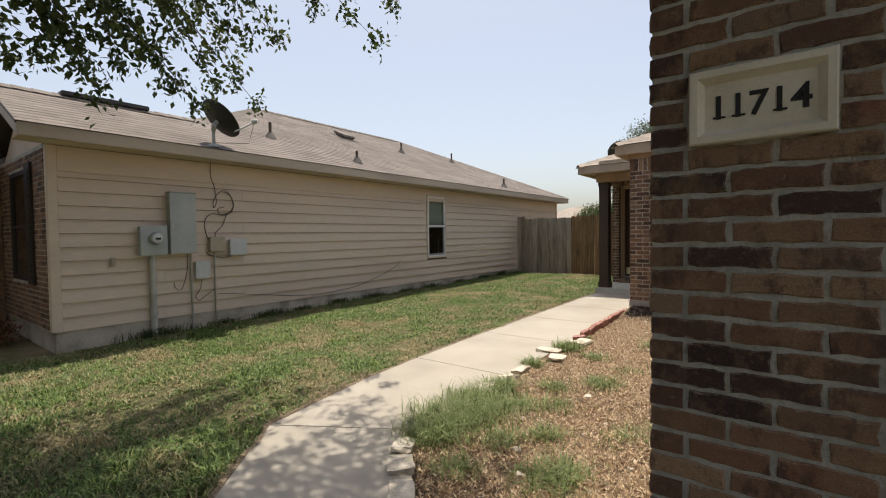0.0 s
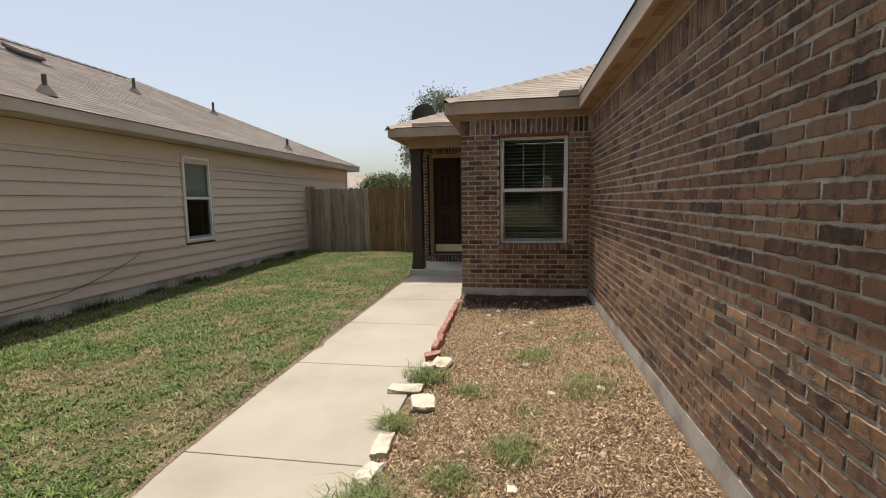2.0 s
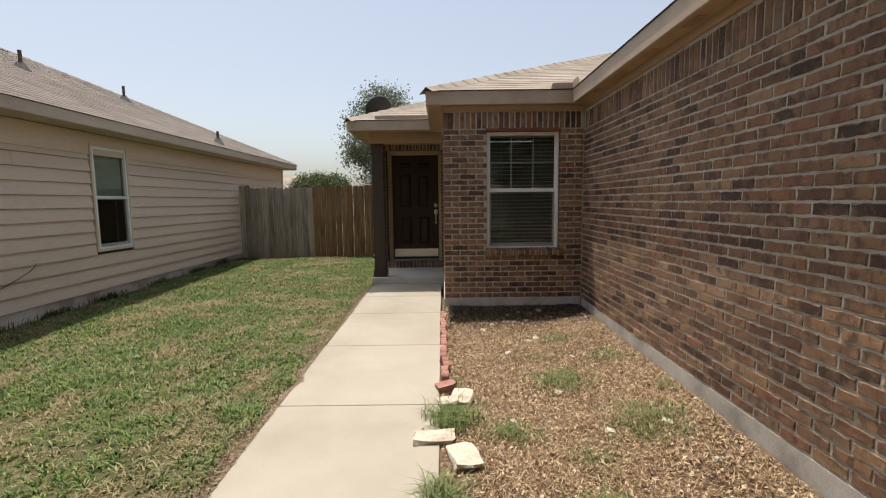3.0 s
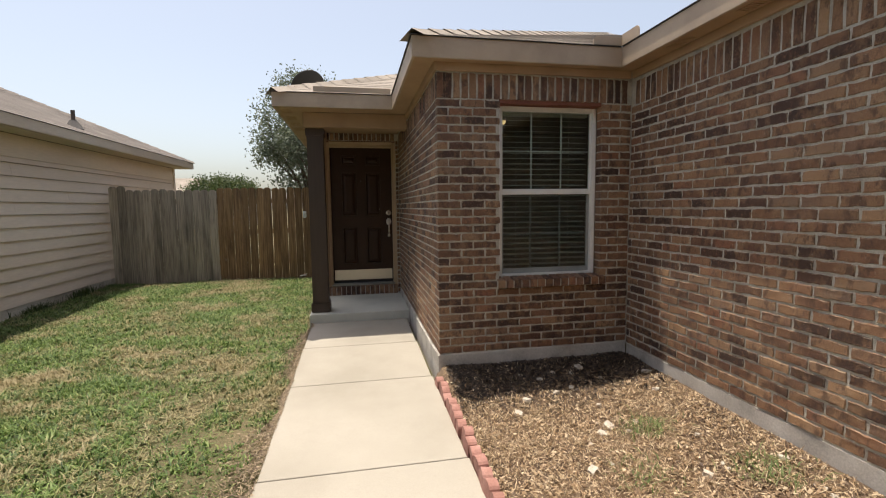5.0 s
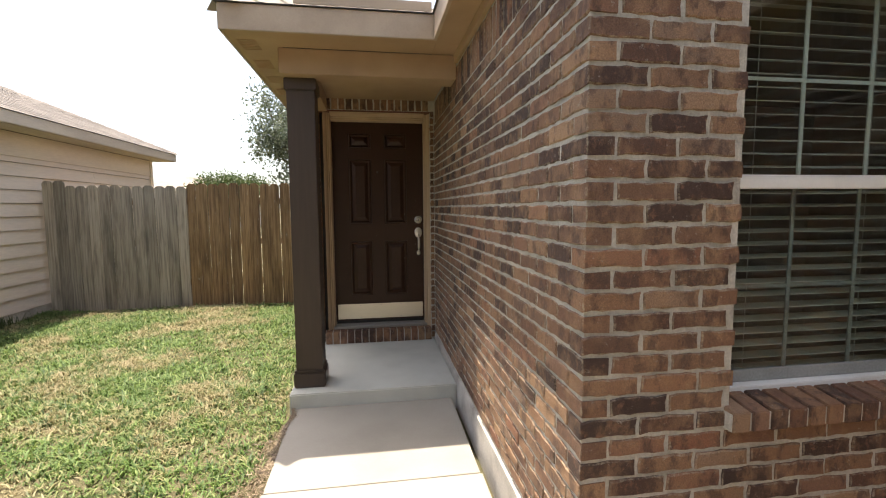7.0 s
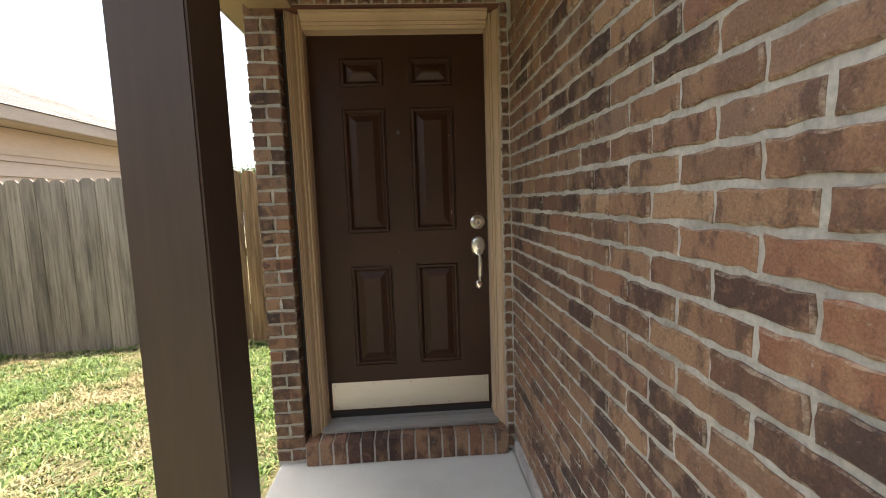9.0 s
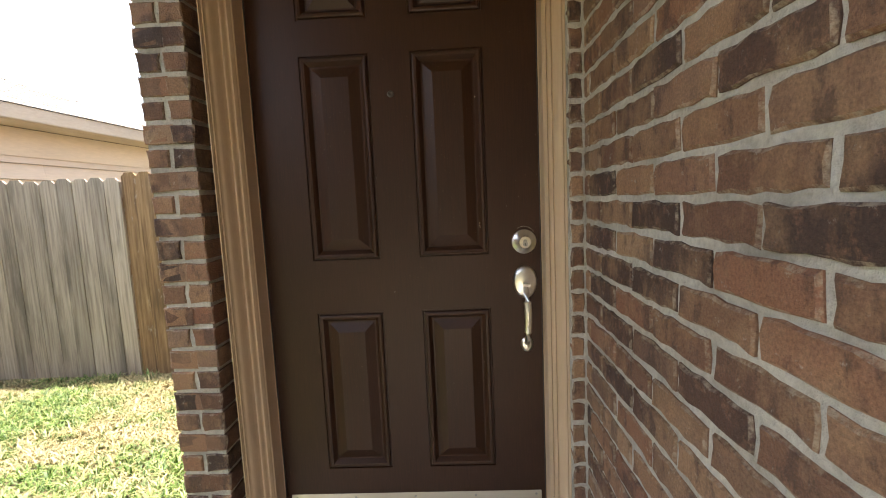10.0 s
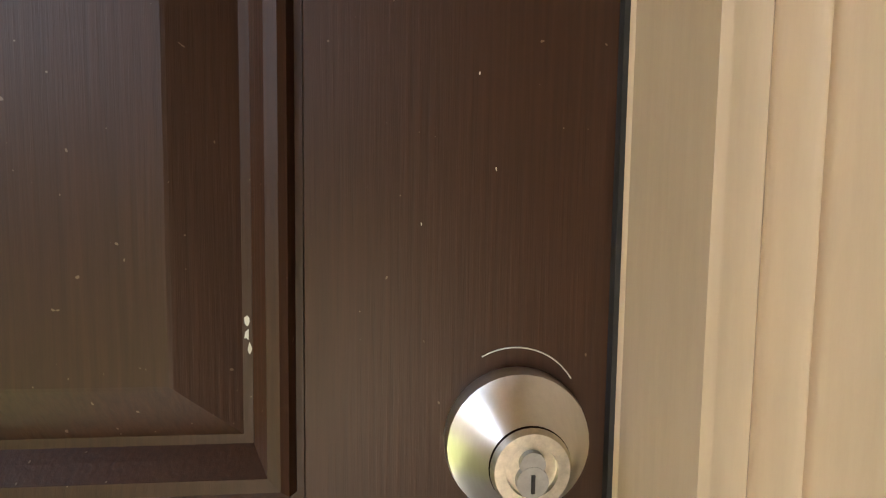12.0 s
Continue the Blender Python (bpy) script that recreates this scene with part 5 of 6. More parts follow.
part("meter_face", Shape().turned([(0, 0.075), (0.05, 0.075), (0.068, 0.065), (0.074, 0.03), (0.074, 0.01)], (NX + 0.132, 2.55, 1.52), "x", 28), BOXLIGHT, dial, "pale domed meter face", smooth=True)
part("meter_plate", Shape().box(NX + 0.2075, NX + 0.209, 2.515, 2.585, 1.50, 1.53), INK, dial)
wall_box("cable_box", "small grey junction box on the siding", "junction box", 3.11, 3.315, 0.885, 1.15, 0.07, BOXLIGHT)
wall_box("phone_box", "tan telephone interface box on the siding", "junction box", 3.335, 3.56, 1.295, 1.53, 0.08, BOXTAN)
wall_box("internet_box", "pale grey cable interface box on the siding", "junction box", 3.645, 3.92, 1.225, 1.49, 0.10, BOXLIGHT, cut=0.015)
tap = thing("hose_tap", "small tan outlet cover on the siding", "outlet", at=(NX, 2.05, 1.2))
part("plate", Shape().box(NX + 0.0045, NX + 0.02, 2.015, 2.09, 1.14, 1.27, cut=0.004), BOXTAN, tap)
part("cover", Shape().box(NX + 0.0205, NX + 0.055, 2.02, 2.085, 1.16, 1.25, cut=0.01), BOXTAN, tap)


def riser(name, label, y, r, z0, z1, mat, x=NX + 0.05, collars=()):
    t = thing(name, label, "conduit", at=(x, y, z0))
    part("tube", Shape().sweep([(x, y, z0), (x, y, z1)], r, 16), mat, t, smooth=True)
    for z in collars:
        part("collar", Shape().turned([(r, 0), (r + 0.012, 0.002), (r + 0.012, 0.05), (r, 0.052)], (x, y, z), sides=18), mat, t)
    return t


riser("meter_conduit", "thick weathered plastic conduit under the meter box", 2.525, 0.042, 0.02, 1.28, CONDUIT, collars=(0.42, 1.17))
riser("thin_conduit", "thin metal conduit under the breaker panel", 3.06, 0.014, 0.03, 1.29, STEEL, NX + 0.03)
riser("thin_conduit", "thin metal conduit under the telephone box", 3.42, 0.014, 0.04, 1.30, STEEL, NX + 0.03)


def cable(points, label, r=0.006):
    """A slack cable through the given (y, z) points on the wall."""
    pts, rnd = [], random.Random(len(points))
    p = [Vector((NX + 0.018 + 0.012 * (i % 2), y, z)) for i, (y, z) in enumerate(points)]
    q = [p[0]] + p + [p[-1]]
    for i in range(1, len(q) - 2):
        for t in np.linspace(0, 1, 7)[:-1]:
            a, b, c, d = q[i - 1], q[i], q[i + 1], q[i + 2]
            pts.append(0.5 * ((2 * b) + (c - a) * t + (2 * a - 5 * b + 4 * c - d) * t * t + (3 * b - a - 3 * c + d) * t ** 3))
    pts.append(p[-1])
    return solid("cable", Shape().sweep(pts, r, 6), CABLE, label, "cable", "cables on the siding", smooth=True)


cable([(3.40, 2.72), (3.39, 2.5), (3.45, 2.33), (3.47, 2.1), (3.44, 2.0), (3.42, 2.08), (3.50, 2.22), (3.62, 2.28), (3.72, 2.18), (3.74, 2.02), (3.66, 1.92), (3.52, 1.9), (3.50, 1.98), (3.60, 2.02)], "black coax cable dropping from the eave into a loose coil")
cable([(3.60, 2.26), (3.70, 2.2), (3.76, 2.05), (3.70, 1.93), (3.58, 1.88), (3.40, 1.9), (3.30, 1.82), (3.28, 1.66), (3.33, 1.5)], "black cable looped on the siding above the boxes")
cable([(3.64, 1.92), (3.56, 1.72), (3.45, 1.6), (3.44, 1.53)], "black cable running down to the telephone box")
cable([(3.30, 1.3), (3.36, 1.24), (3.55, 1.20), (3.72, 1.22)], "short black cable between the boxes")
cable([(3.40, 0.62), (3.7, 0.60), (4.2, 0.52), (5.0, 0.42), (5.6, 0.40), (6.4, 0.46), (7.1, 0.62), (7.6, 0.80), (7.75, 0.90)], "thin black cable sagging along the foot of the siding", 0.005)
cable([(3.02, 1.28), (3.0, 1.05), (2.96, 0.85), (2.90, 0.74), (2.83, 0.78), (2.81, 0.86)], "thin black cable hooked under the panel", 0.005)
cable([(3.22, 0.88), (3.18, 0.72), (3.12, 0.62), (3.16, 0.55), (3.28, 0.62), (3.40, 0.70)], "thin black cable under the small box", 0.005)

# ---- fence ----
FY = 13.50


def fence():
    f = thing("fence", "weathered cedar dog-eared picket fence, silvered and brown", "fence", at=(-5.3, FY, 0.2))
    rnd = random.Random(21)
    x, i = -7.18, 0
    while x < -3.34:
        grey = x < -5.42
        w = rnd.uniform(0.132, 0.142)
        top = 2.05 + rnd.uniform(-0.012, 0.012) - (0.03 if grey and x > -6.95 else 0.0) + (0.03 if x < -7.0 else 0.0)
        if -7.02 < x < -6.90:
            top = 1.84
        c, lean = 0.032, rnd.uniform(-0.006, 0.006)
        z0 = land(FY) - 0.02
        y = FY + rnd.uniform(-0.004, 0.004) + (0.03 if not grey else 0.0)
        poly = [(x, z0), (x + w, z0), (x + w + lean, top - c), (x + w - c + lean, top), (x + c + lean, top), (x + lean, top - c)]
        s = Shape().add([(a, y - 0.009, z) for a, z in poly] + [(a, y + 0.009, z) for a, z in poly], [tuple(range(6)), tuple(range(11, 5, -1))] + [(k, (k + 1) % 6, 6 + (k + 1) % 6, 6 + k) for k in range(6)])
        part("picket", s, FENCE_GREY if grey else FENCE_BROWN, f, "silver-grey cedar picket" if grey else "dark brown stained cedar picket")
        x += w + rnd.uniform(0.003, 0.010)
        i += 1
    for z in (0.55, 1.15, 1.75):
        part("rail", Shape().box(-7.2, -3.31, FY + 0.05, FY + 0.09, z, z + 0.09, cut=0.004), FENCE_BROWN, f)
    for x in (-7.15, -5.45, -3.42):
        part("post", Shape().box(x, x + 0.09, FY + 0.10, FY + 0.19, 0.1, 1.98, cut=0.005), FENCE_GREY, f)
    return f


fence()
latch = thing("gate_latch", "white plastic latch on the fence", "latch", at=(-3.69, FY, 1.46))
part("plate", Shape().box(-3.73, -3.66, FY - 0.002, FY + 0.015, 1.45, 1.58, cut=0.006), VINYL, latch)
part("knob", Shape().box(-3.715, -3.675, FY - 0.05, FY - 0.003, 1.52, 1.56, cut=0.008), VINYL, latch)
bolt = thing("drain_pipe", "short white pipe end at the foot of the fence", "pipe", at=(-3.75, FY, 0.25))
part("tube", Shape().sweep([(-3.83, FY - 0.03, 0.285), (-3.71, FY - 0.03, 0.29), (-3.70, FY - 0.03, 0.33)], 0.014, 8), VINYL, bolt)

# ---- far houses and trees ----


def far_house(x0, x1, y0, y1, z0, ez, label):
    t = thing("far_house", label, "house", at=((x0 + x1) / 2, y0, z0))
    part("wall", Shape().box(x0, x1, y0, y1, z0 - 0.5, ez), FLESH, t)
    h = min(x1 - x0, y1 - y0) / 2 + 0.4
    a = [(x0 - 0.4, y0 - 0.4), (x1 + 0.4, y0 - 0.4), (x1 + 0.4, y1 + 0.4), (x0 - 0.4, y1 + 0.4)]
    zr = ez + h * PITCH
    r = Shape().add([(x, y, ez) for x, y in a] + [(x0 - 0.4 + h, (y0 + y1) / 2, zr), (x1 + 0.4 - h, (y0 + y1) / 2, zr)], [(0, 1, 5, 4), (1, 2, 5), (2, 3, 4, 5), (3, 0, 4), (3, 2, 1, 0)])
    part("roof", r, OWNSHINGLE, t)
    w = part("window", Shape().box((x0 + x1) / 2 - 0.6, (x0 + x1) / 2 + 0.6, y0 - 0.03, y0 + 0.02, 1.1, 2.3), VINYL, t)
    part("pane", Shape().box((x0 + x1) / 2 - 0.52, (x0 + x1) / 2 + 0.52, y0 - 0.036, y0 - 0.031, 1.18, 2.22), DISH, w)


far_house(-22.0, -11.5, 42.0, 50.0, 0.3, 2.45, "distant low house with a tan hip roof")


def leaves(n, spots, spread, size, mat, seed, droop=0.0):
    """Small pointed leaves scattered round the given spots, in one mesh."""
    g = np.random.default_rng(seed)
    spots = np.asarray(spots)
    at = spots[g.integers(0, len(spots), n)] + g.normal(0, 1, (n, 3)) * np.asarray(spread)
    a = g.normal(0, 1, (n, 3))
    a[:, 2] -= droop
    a /= np.linalg.norm(a, axis=1)[:, None]
    c = np.cross(a, g.normal(0, 1, (n, 3)))
    c /= np.linalg.norm(c, axis=1)[:, None]
    up = np.cross(a, c)
    ln = (size * g.uniform(0.6, 1.25, n))[:, None]
    w = ln * 0.27
    v = np.stack([at, at + a * ln * 0.45 + c * w + up * ln * 0.07, at + a * ln, at + a * ln * 0.45 - c * w + up * ln * 0.07], 1).reshape(-1, 3)
    k = np.arange(n)[:, None] * 4
    f = np.concatenate([k + np.array([[0, 1, 2]]), k + np.array([[0, 2, 3]])], 1).reshape(-1, 3)
    return raw_mesh("crown", v, f, mat)


def limb(s, a, b, r0, r1, rnd, bend=0.25):
    a, b = Vector(a), Vector(b)
    n = 6
    off = Vector((rnd.uniform(-1, 1), rnd.uniform(-1, 1), rnd.uniform(0, 1))) * bend * (b - a).length * 0.4
    pts = [a.lerp(b, i / n) + off * math.sin(math.pi * i / n) + Vector((rnd.uniform(-1, 1), rnd.uniform(-1, 1), rnd.uniform(-1, 1))) * 0.02 for i in range(n + 1)]
    s.sweep(pts, r0, 8, taper=r1)
    return pts


def tree(name, label, base, centre, radii, clumps, per, size, mat, seed, tips=(), trunk=0.14, clump=0.22):
    rnd = random.Random(seed)
    t = thing(name, label, "tree", at=base)
    c = Vector(centre)
    s = Shape()
    fork = Vector((base[0] + (c.x - base[0]) * 0.3, base[1] + (c.y - base[1]) * 0.3, base[2] + (c.z - radii[2] - base[2]) * 0.85))
    limb(s, Vector(base) - Vector((0, 0, 0.2)), fork, trunk, trunk * 0.72, rnd, 0.1)
    part("trunk", s, BARK, t, smooth=True)
    spots, ends = [], []
    while len(spots) < clumps:
        p = Vector([rnd.uniform(-1, 1) for _ in range(3)])
        if 0.35 < p.length < 1.0 and noise.noise(p * 2.2 + Vector((seed, 0, 0))) > -0.16:
            spots.append(tuple(c + Vector((p.x * radii[0], p.y * radii[1], p.z * radii[2]))))
    for k in range(9):
        end = Vector(spots[k * len(spots) // 9])
        b = Shape()
        pts = limb(b, fork, fork.lerp(end, 0.92), trunk * 0.5, 0.012, rnd)
        part("limb", b, BARK, t, smooth=True)
        ends += pts[2:]
    twigs = Shape()
    for p in spots[::3]:
        q = min(ends, key=lambda e: (e - Vector(p)).length)
        limb(twigs, q, p, 0.012, 0.004, rnd)
    hang = []
    for p in tips:
        p = Vector(p)
        q = p + Vector((c.x - p.x, c.y - p.y, 0)) * 0.28 + Vector((0, 0, 0.75))
        pts = limb(twigs, q, p, 0.010, 0.002, rnd, 0.35)
        q2 = min(ends, key=lambda e: (e - q).length)
        limb(twigs, q2, q, 0.02, 0.010, rnd)
        hang += [tuple(w) for w in pts[1:]]
    part("twigs", twigs, BARK, t, kind="stuff")
    part("crown", leaves(clumps * per, spots, (clump, clump, clump * 0.8), size, mat, seed), None, t, "many small leaves with gaps", kind="stuff")
    if hang:
        part("hanging_leaves", leaves(len(hang) * 58, hang, (0.052, 0.052, 0.075), size * 0.92, mat, seed + 1, 0.8), None, t, "drooping leafy twigs", kind="stuff")
    return t


TIPS = [(-4.55, 0.69, 2.88), (-4.33, 0.78, 2.91), (-4.16, 1.07, 2.62), (-3.89, 0.92, 2.70), (-3.82, 0.79, 2.94), (-3.99, 1.29, 3.05), (-4.48, 1.69, 2.94), (-4.57, 1.99, 2.79), (-4.69, 2.22, 3.09), (-4.85, 2.77, 3.04), (-4.58, 2.43, 3.36), (-4.27, 2.16, 3.57), (-4.37, 2.77, 3.65), (-3.57, 3.46, 3.66), (-3.31, 3.43, 3.96), (-3.91, 2.91, 3.93), (-4.09, 1.59, 3.22), (-3.93, 1.14, 2.86), (-4.36, 2.41, 3.58)]
tree("elm_tree", "broad shade tree with small dark green drooping leaves", (-3.9, -1.5, 0.04), (-2.65, -2.3, 5.3), (4.3, 5.4, 1.75), 1300, 195, 0.075, LEAF, 3, TIPS, 0.17, 0.17)
tree("garden_tree", "pale grey-green leafy tree behind the fence", (-4.1, 19.2, 0.25), (-4.05, 19.0, 3.9), (1.55, 1.5, 1.75), 190, 130, 0.095, LEAFPALE, 8, (), 0.10, 0.20)
tree("far_tree", "distant rounded green tree beyond the fence", (-10.4, 32.0, 0.3), (-10.4, 32.0, 2.35), (1.8, 1.6, 1.05), 90, 120, 0.14, LEAF, 9, (), 0.12, 0.24)
tree("far_tree", "distant rounded green tree beyond the fence", (-13.0, 47.0, 0.3), (-13.2, 47.0, 3.0), (2.2, 1.6, 1.5), 70, 120, 0.20, LEAF, 10, (), 0.12, 0.3)

# unseen houses, added so the panes mirror less bright sky
far_house(-16.0, -4.0, -34.0, -25.0, -0.1, 2.6, "unseen plain hip-roofed house, added to block sky in the pane reflections")
far_house(1.0, 13.0, -34.0, -25.0, -0.1, 2.6, "unseen plain hip-roofed house, added to block sky in the pane reflections")
# unseen trees mirrored in the panes, made large and near to dim the front
tree("street_tree", "unseen leafy tree mirrored in the panes, enlarged to dim the front walls", (-2.6, -11.5, -0.02), (-2.6, -11.5, 4.0), (3.4, 2.8, 2.8), 420, 140, 0.19, LEAF, 14, (), 0.14, 0.3)
tree("street_tree", "unseen leafy tree mirrored in the panes, enlarged to dim the front walls", (4.2, -11.0, -0.02), (4.2, -11.0, 4.0), (3.6, 2.8, 2.8), 420, 140, 0.19, LEAF, 15, (), 0.14, 0.3)
tree("street_tree", "unseen leafy tree mirrored in the panes, enlarged to dim the front walls", (-9.0, -9.5, 0.0), (-9.0, -9.5, 4.0), (3.6, 2.8, 2.8), 420, 140, 0.19, LEAF, 16, (), 0.14, 0.3)



def front_shrub():
    """A low reddish shrub at the foot of the neighbour's front wall."""
    t = thing("shrub", "low shrub with dry reddish-brown leaves in the shade", "shrub", at=(-8.55, 1.05, 0.08))
    stems, rnd = Shape(), random.Random(17)
    tips = [(-8.55 + rnd.uniform(-0.28, 0.28), 1.05 + rnd.uniform(-0.2, 0.15), 0.2 + rnd.uniform(0, 0.22)) for _ in range(22)]
    for p in tips:
        limb(stems, (-8.55, 1.05, 0.02), p, 0.007, 0.003, rnd)
    part("stems", stems, BARK, t)
    part("crown", leaves(900, tips, (0.07, 0.07, 0.05), 0.05, leaf_material("russet leaf", (0.09, 0.035, 0.02), (0.16, 0.07, 0.03), (0.26, 0.14, 0.06)), 18), None, t, "small russet leaves", kind="stuff")


front_shrub()

# ---- bed: edging, stones, tufts ----


def edger_mesh():
    """A scalloped block: a rounded top on a short body."""
    s = Shape()
    n = 9
    prof = [(-0.05, -0.09)] + [(0.05 * math.cos(t) * 1.0, 0.028 + 0.034 * math.sin(t)) for t in np.linspace(math.pi, 0, n)] + [(0.05, -0.09)]
    k = len(prof)
    s.v = [(-0.028, y, z) for y, z in prof] + [(0.028, y, z) for y, z in prof]
    s.f = [tuple(range(k)), tuple(range(2 * k - 1, k - 1, -1))] + [(i, (i + 1) % k, k + (i + 1) % k, k + i) for i in range(k)]
    s.m = [0] * len(s.f)
    return s.mesh("edging_block", EDGER)


EDGE_MESH, rnd = edger_mesh(), random.Random(31)
for i in range(19):
    y = 5.56 + i * 0.107
    ob = tagged(new("edging_block", EDGE_MESH), "red scalloped concrete edging block beside the walkway", "edging block", "red edging blocks")
    ob.matrix_basis = pose(-2.062 + rnd.uniform(-0.010, 0.010) + (0.02 if i < 3 else 0), y, land(y) + 0.052 + rnd.uniform(-0.008, 0.006), rnd.uniform(-4, 4), rnd.uniform(-6, 6), rnd.uniform(-5, 5))
ob = tagged(new("edging_block", EDGE_MESH), "red edging block fallen flat by the walkway", "edging block", "red edging blocks")
ob.matrix_basis = pose(-2.03, 5.40, land(5.4) + 0.05, 8, 82, 25)


def rough_stone(l, w, h, seed, mat=STONE):
    bm = bmesh.new()
    bmesh.ops.create_cube(bm, size=1)
    bmesh.ops.subdivide_edges(bm, edges=bm.edges, cuts=3, use_grid_fill=True)
    for v in bm.verts:
        k = noise.noise_vector(v.co * 1.7 + Vector((seed * 3.1, 0, 0))) * 0.16 + noise.noise_vector(v.co * 5 + Vector((0, seed, 0))) * 0.05
        r = max(abs(c) for c in v.co)
        v.co = (v.co.lerp(v.co.normalized() * 0.55, 0.22) + k)
        v.co = Vector((v.co.x * l, v.co.y * w, v.co.z * h))
    return Shape().bm(bm).mesh("stone", mat)


STONES = [(-2.13, 4.66, 0.24, 0.12, 0.07, 8), (-1.945, 4.48, 0.17, 0.26, 0.06, 12), (-1.93, 5.20, 0.15, 0.20, 0.08, -10), (-2.04, 5.12, 0.12, 0.15, 0.07, 20),
          (-2.075, 3.90, 0.11, 0.28, 0.06, 4), (-2.06, 3.60, 0.12, 0.22, 0.07, -8), (-2.08, 3.25, 0.13, 0.20, 0.07, 12), (-2.07, 2.62, 0.12, 0.2, 0.07, 5), (-1.98, 2.06, 0.13, 0.19, 0.05, 30),
          (-1.82, 1.86, 0.15, 0.2, 0.05, 45), (-1.64, 1.66, 0.14, 0.22, 0.05, 40), (-1.45, 1.46, 0.15, 0.2, 0.05, 50)]
for i, (x, y, a, c, hh, rz) in enumerate(STONES):
    ob = tagged(new("edging_stone", rough_stone(a, c, hh, i)), "rough pale limestone edging stone beside the walkway", "stone", "limestone edging stones")
    ob.matrix_basis = pose(x, y, bed(x, y) + hh * 0.30, rnd.uniform(-8, 8), rnd.uniform(-8, 8), rz)
CHIPS = [rough_stone(0.07, 0.055, 0.035, 40 + i, PEBBLE) for i in range(5)]
SPOTS = [(-1.18, 6.55), (-1.10, 6.62), (-1.02, 6.52), (-0.92, 6.6), (-0.48, 5.95), (-1.20, 5.30), (-0.95, 5.05), (-0.66, 4.72), (-1.02, 4.72), (-1.5, 7.05), (-1.62, 6.9), (-1.3, 7.3), (-1.15, 7.38), (-1.0, 7.35), (-0.9, 7.42), (-1.1, 7.15), (-0.8, 7.25), (-1.25, 7.1),
         (-1.45, 6.2), (-1.36, 2.46), (-1.2, 2.2), (-1.55, 2.9), (-1.0, 3.1), (-1.3, 3.6), (-0.8, 3.9), (-0.6, 4.3), (-1.6, 3.9), (-0.9, 6.0), (-1.25, 5.8), (-0.7, 6.3), (-0.42, 7.2), (-0.55, 6.9), (-1.75, 5.9), (-1.6, 4.9)]
for i, (x, y) in enumerate(SPOTS + [(rnd.uniform(-1.9, -0.45), rnd.uniform(1.8, 7.5)) for _ in range(46)]):
    ob = tagged(new("pale_stone", CHIPS[i % 5]), "pale stone chip lying in the mulch bed", "stone", "pale stones in the bed")
    k = rnd.uniform(0.45, 0.9) if i < len(SPOTS) else rnd.uniform(0.25, 0.5)
    ob.matrix_basis = pose(x, y, bed(x, y) + 0.008 * k, rnd.uniform(-20, 20), rnd.uniform(-20, 20), rnd.uniform(0, 360)) @ Matrix.Scale(k, 4)


def blades(at, height, width, lean, seed):
    """Bent grass blades at the given places."""
    g = np.random.default_rng(seed)
    n = len(at)
    t = g.uniform(0, 2 * np.pi, n)
    d = np.stack([np.cos(t), np.sin(t), np.zeros(n)], 1)
    side = np.stack([-np.sin(t), np.cos(t), np.zeros(n)], 1)
    h = (height * g.uniform(0.5, 1.3, n))[:, None]
    w = (width * g.uniform(0.7, 1.3, n))[:, None]
    out = (lean * g.uniform(0.2, 1.4, n))[:, None] * h
    z = np.array([[0, 0, 1.0]])
    mid, tip = at + d * out * 0.35 + z * h * 0.6, at + d * out + z * h * (1 - 0.25 * np.minimum(out / h, 1.2))
    v = np.stack([at - side * w, at + side * w, mid - side * w * 0.7, mid + side * w * 0.7, tip], 1).reshape(-1, 3)
    k = np.arange(n)[:, None] * 5
    f = np.concatenate([k + np.array([[0, 1, 3]]), k + np.array([[0, 3, 2]]), k + np.array([[2, 3, 4]])], 1).reshape(-1, 3)
    return v, f


def lawn():
    g = np.random.default_rng(77)
    n = 520000
    x, y = g.uniform(-7.22, -0.9, n), g.uniform(-0.6, 13.45, n)
    x = np.where(x > -3.2, np.where(y < 2.2, x, g.uniform(-7.22, -3.2, n)), x)
    left = np.interp(y, [-1.0, 0.25, 1.02, 1.74, 2.25, 2.9, 3.68, 14], [-0.72, -1.78, -2.45, -3.07, -3.15, -3.24, -3.285, -3.29])
    clump = np.sin(x * 31 + 3 * np.sin(y * 13)) * np.sin(y * 37 + 3 * np.sin(x * 17)) + 0.7 * np.sin(x * 67 + 2 * np.sin(y * 29)) * np.sin(y * 59)
    wild = np.sin(x * 2.1 + 1.3 * np.sin(y * 1.7)) + np.sin(y * 2.6 + 1.1 * np.sin(x * 2.9 + 1)) + 0.8 * np.sin(x * 7.3 + y * 5.1) * np.sin(y * 6.7 - x * 3.3)
    edge = left - 0.02 - (0.05 + 0.05 * np.sin(y * 3.1) + 0.03 * np.sin(y * 11)) * (0.4 + g.random(n))
    keep = (x < edge) & (g.random(n) < 0.70 + 0.08 * wild + 0.30 * clump)
    at = np.stack([x, y, np.interp(y, LAND_Y, LAND_Z) - 0.006], 1)[keep]
    tall = np.clip(1.05 + 0.24 * wild[keep] + 0.60 * clump[keep] + 0.25 * (at[:, 1] > 9), 0.4, 2.4)
    v, f = blades(at, 0.033 * tall, 0.0052, 1.35, 5)
    return solid_mesh("lawn_grass", raw_mesh("lawn_grass", v, f, GRASS), "short patchy lawn grass, green with dry straw patches", "grass")


def solid_mesh(name, me, label, category):
    return tagged(new(name, me), label, category, kind="stuff")


lawn()


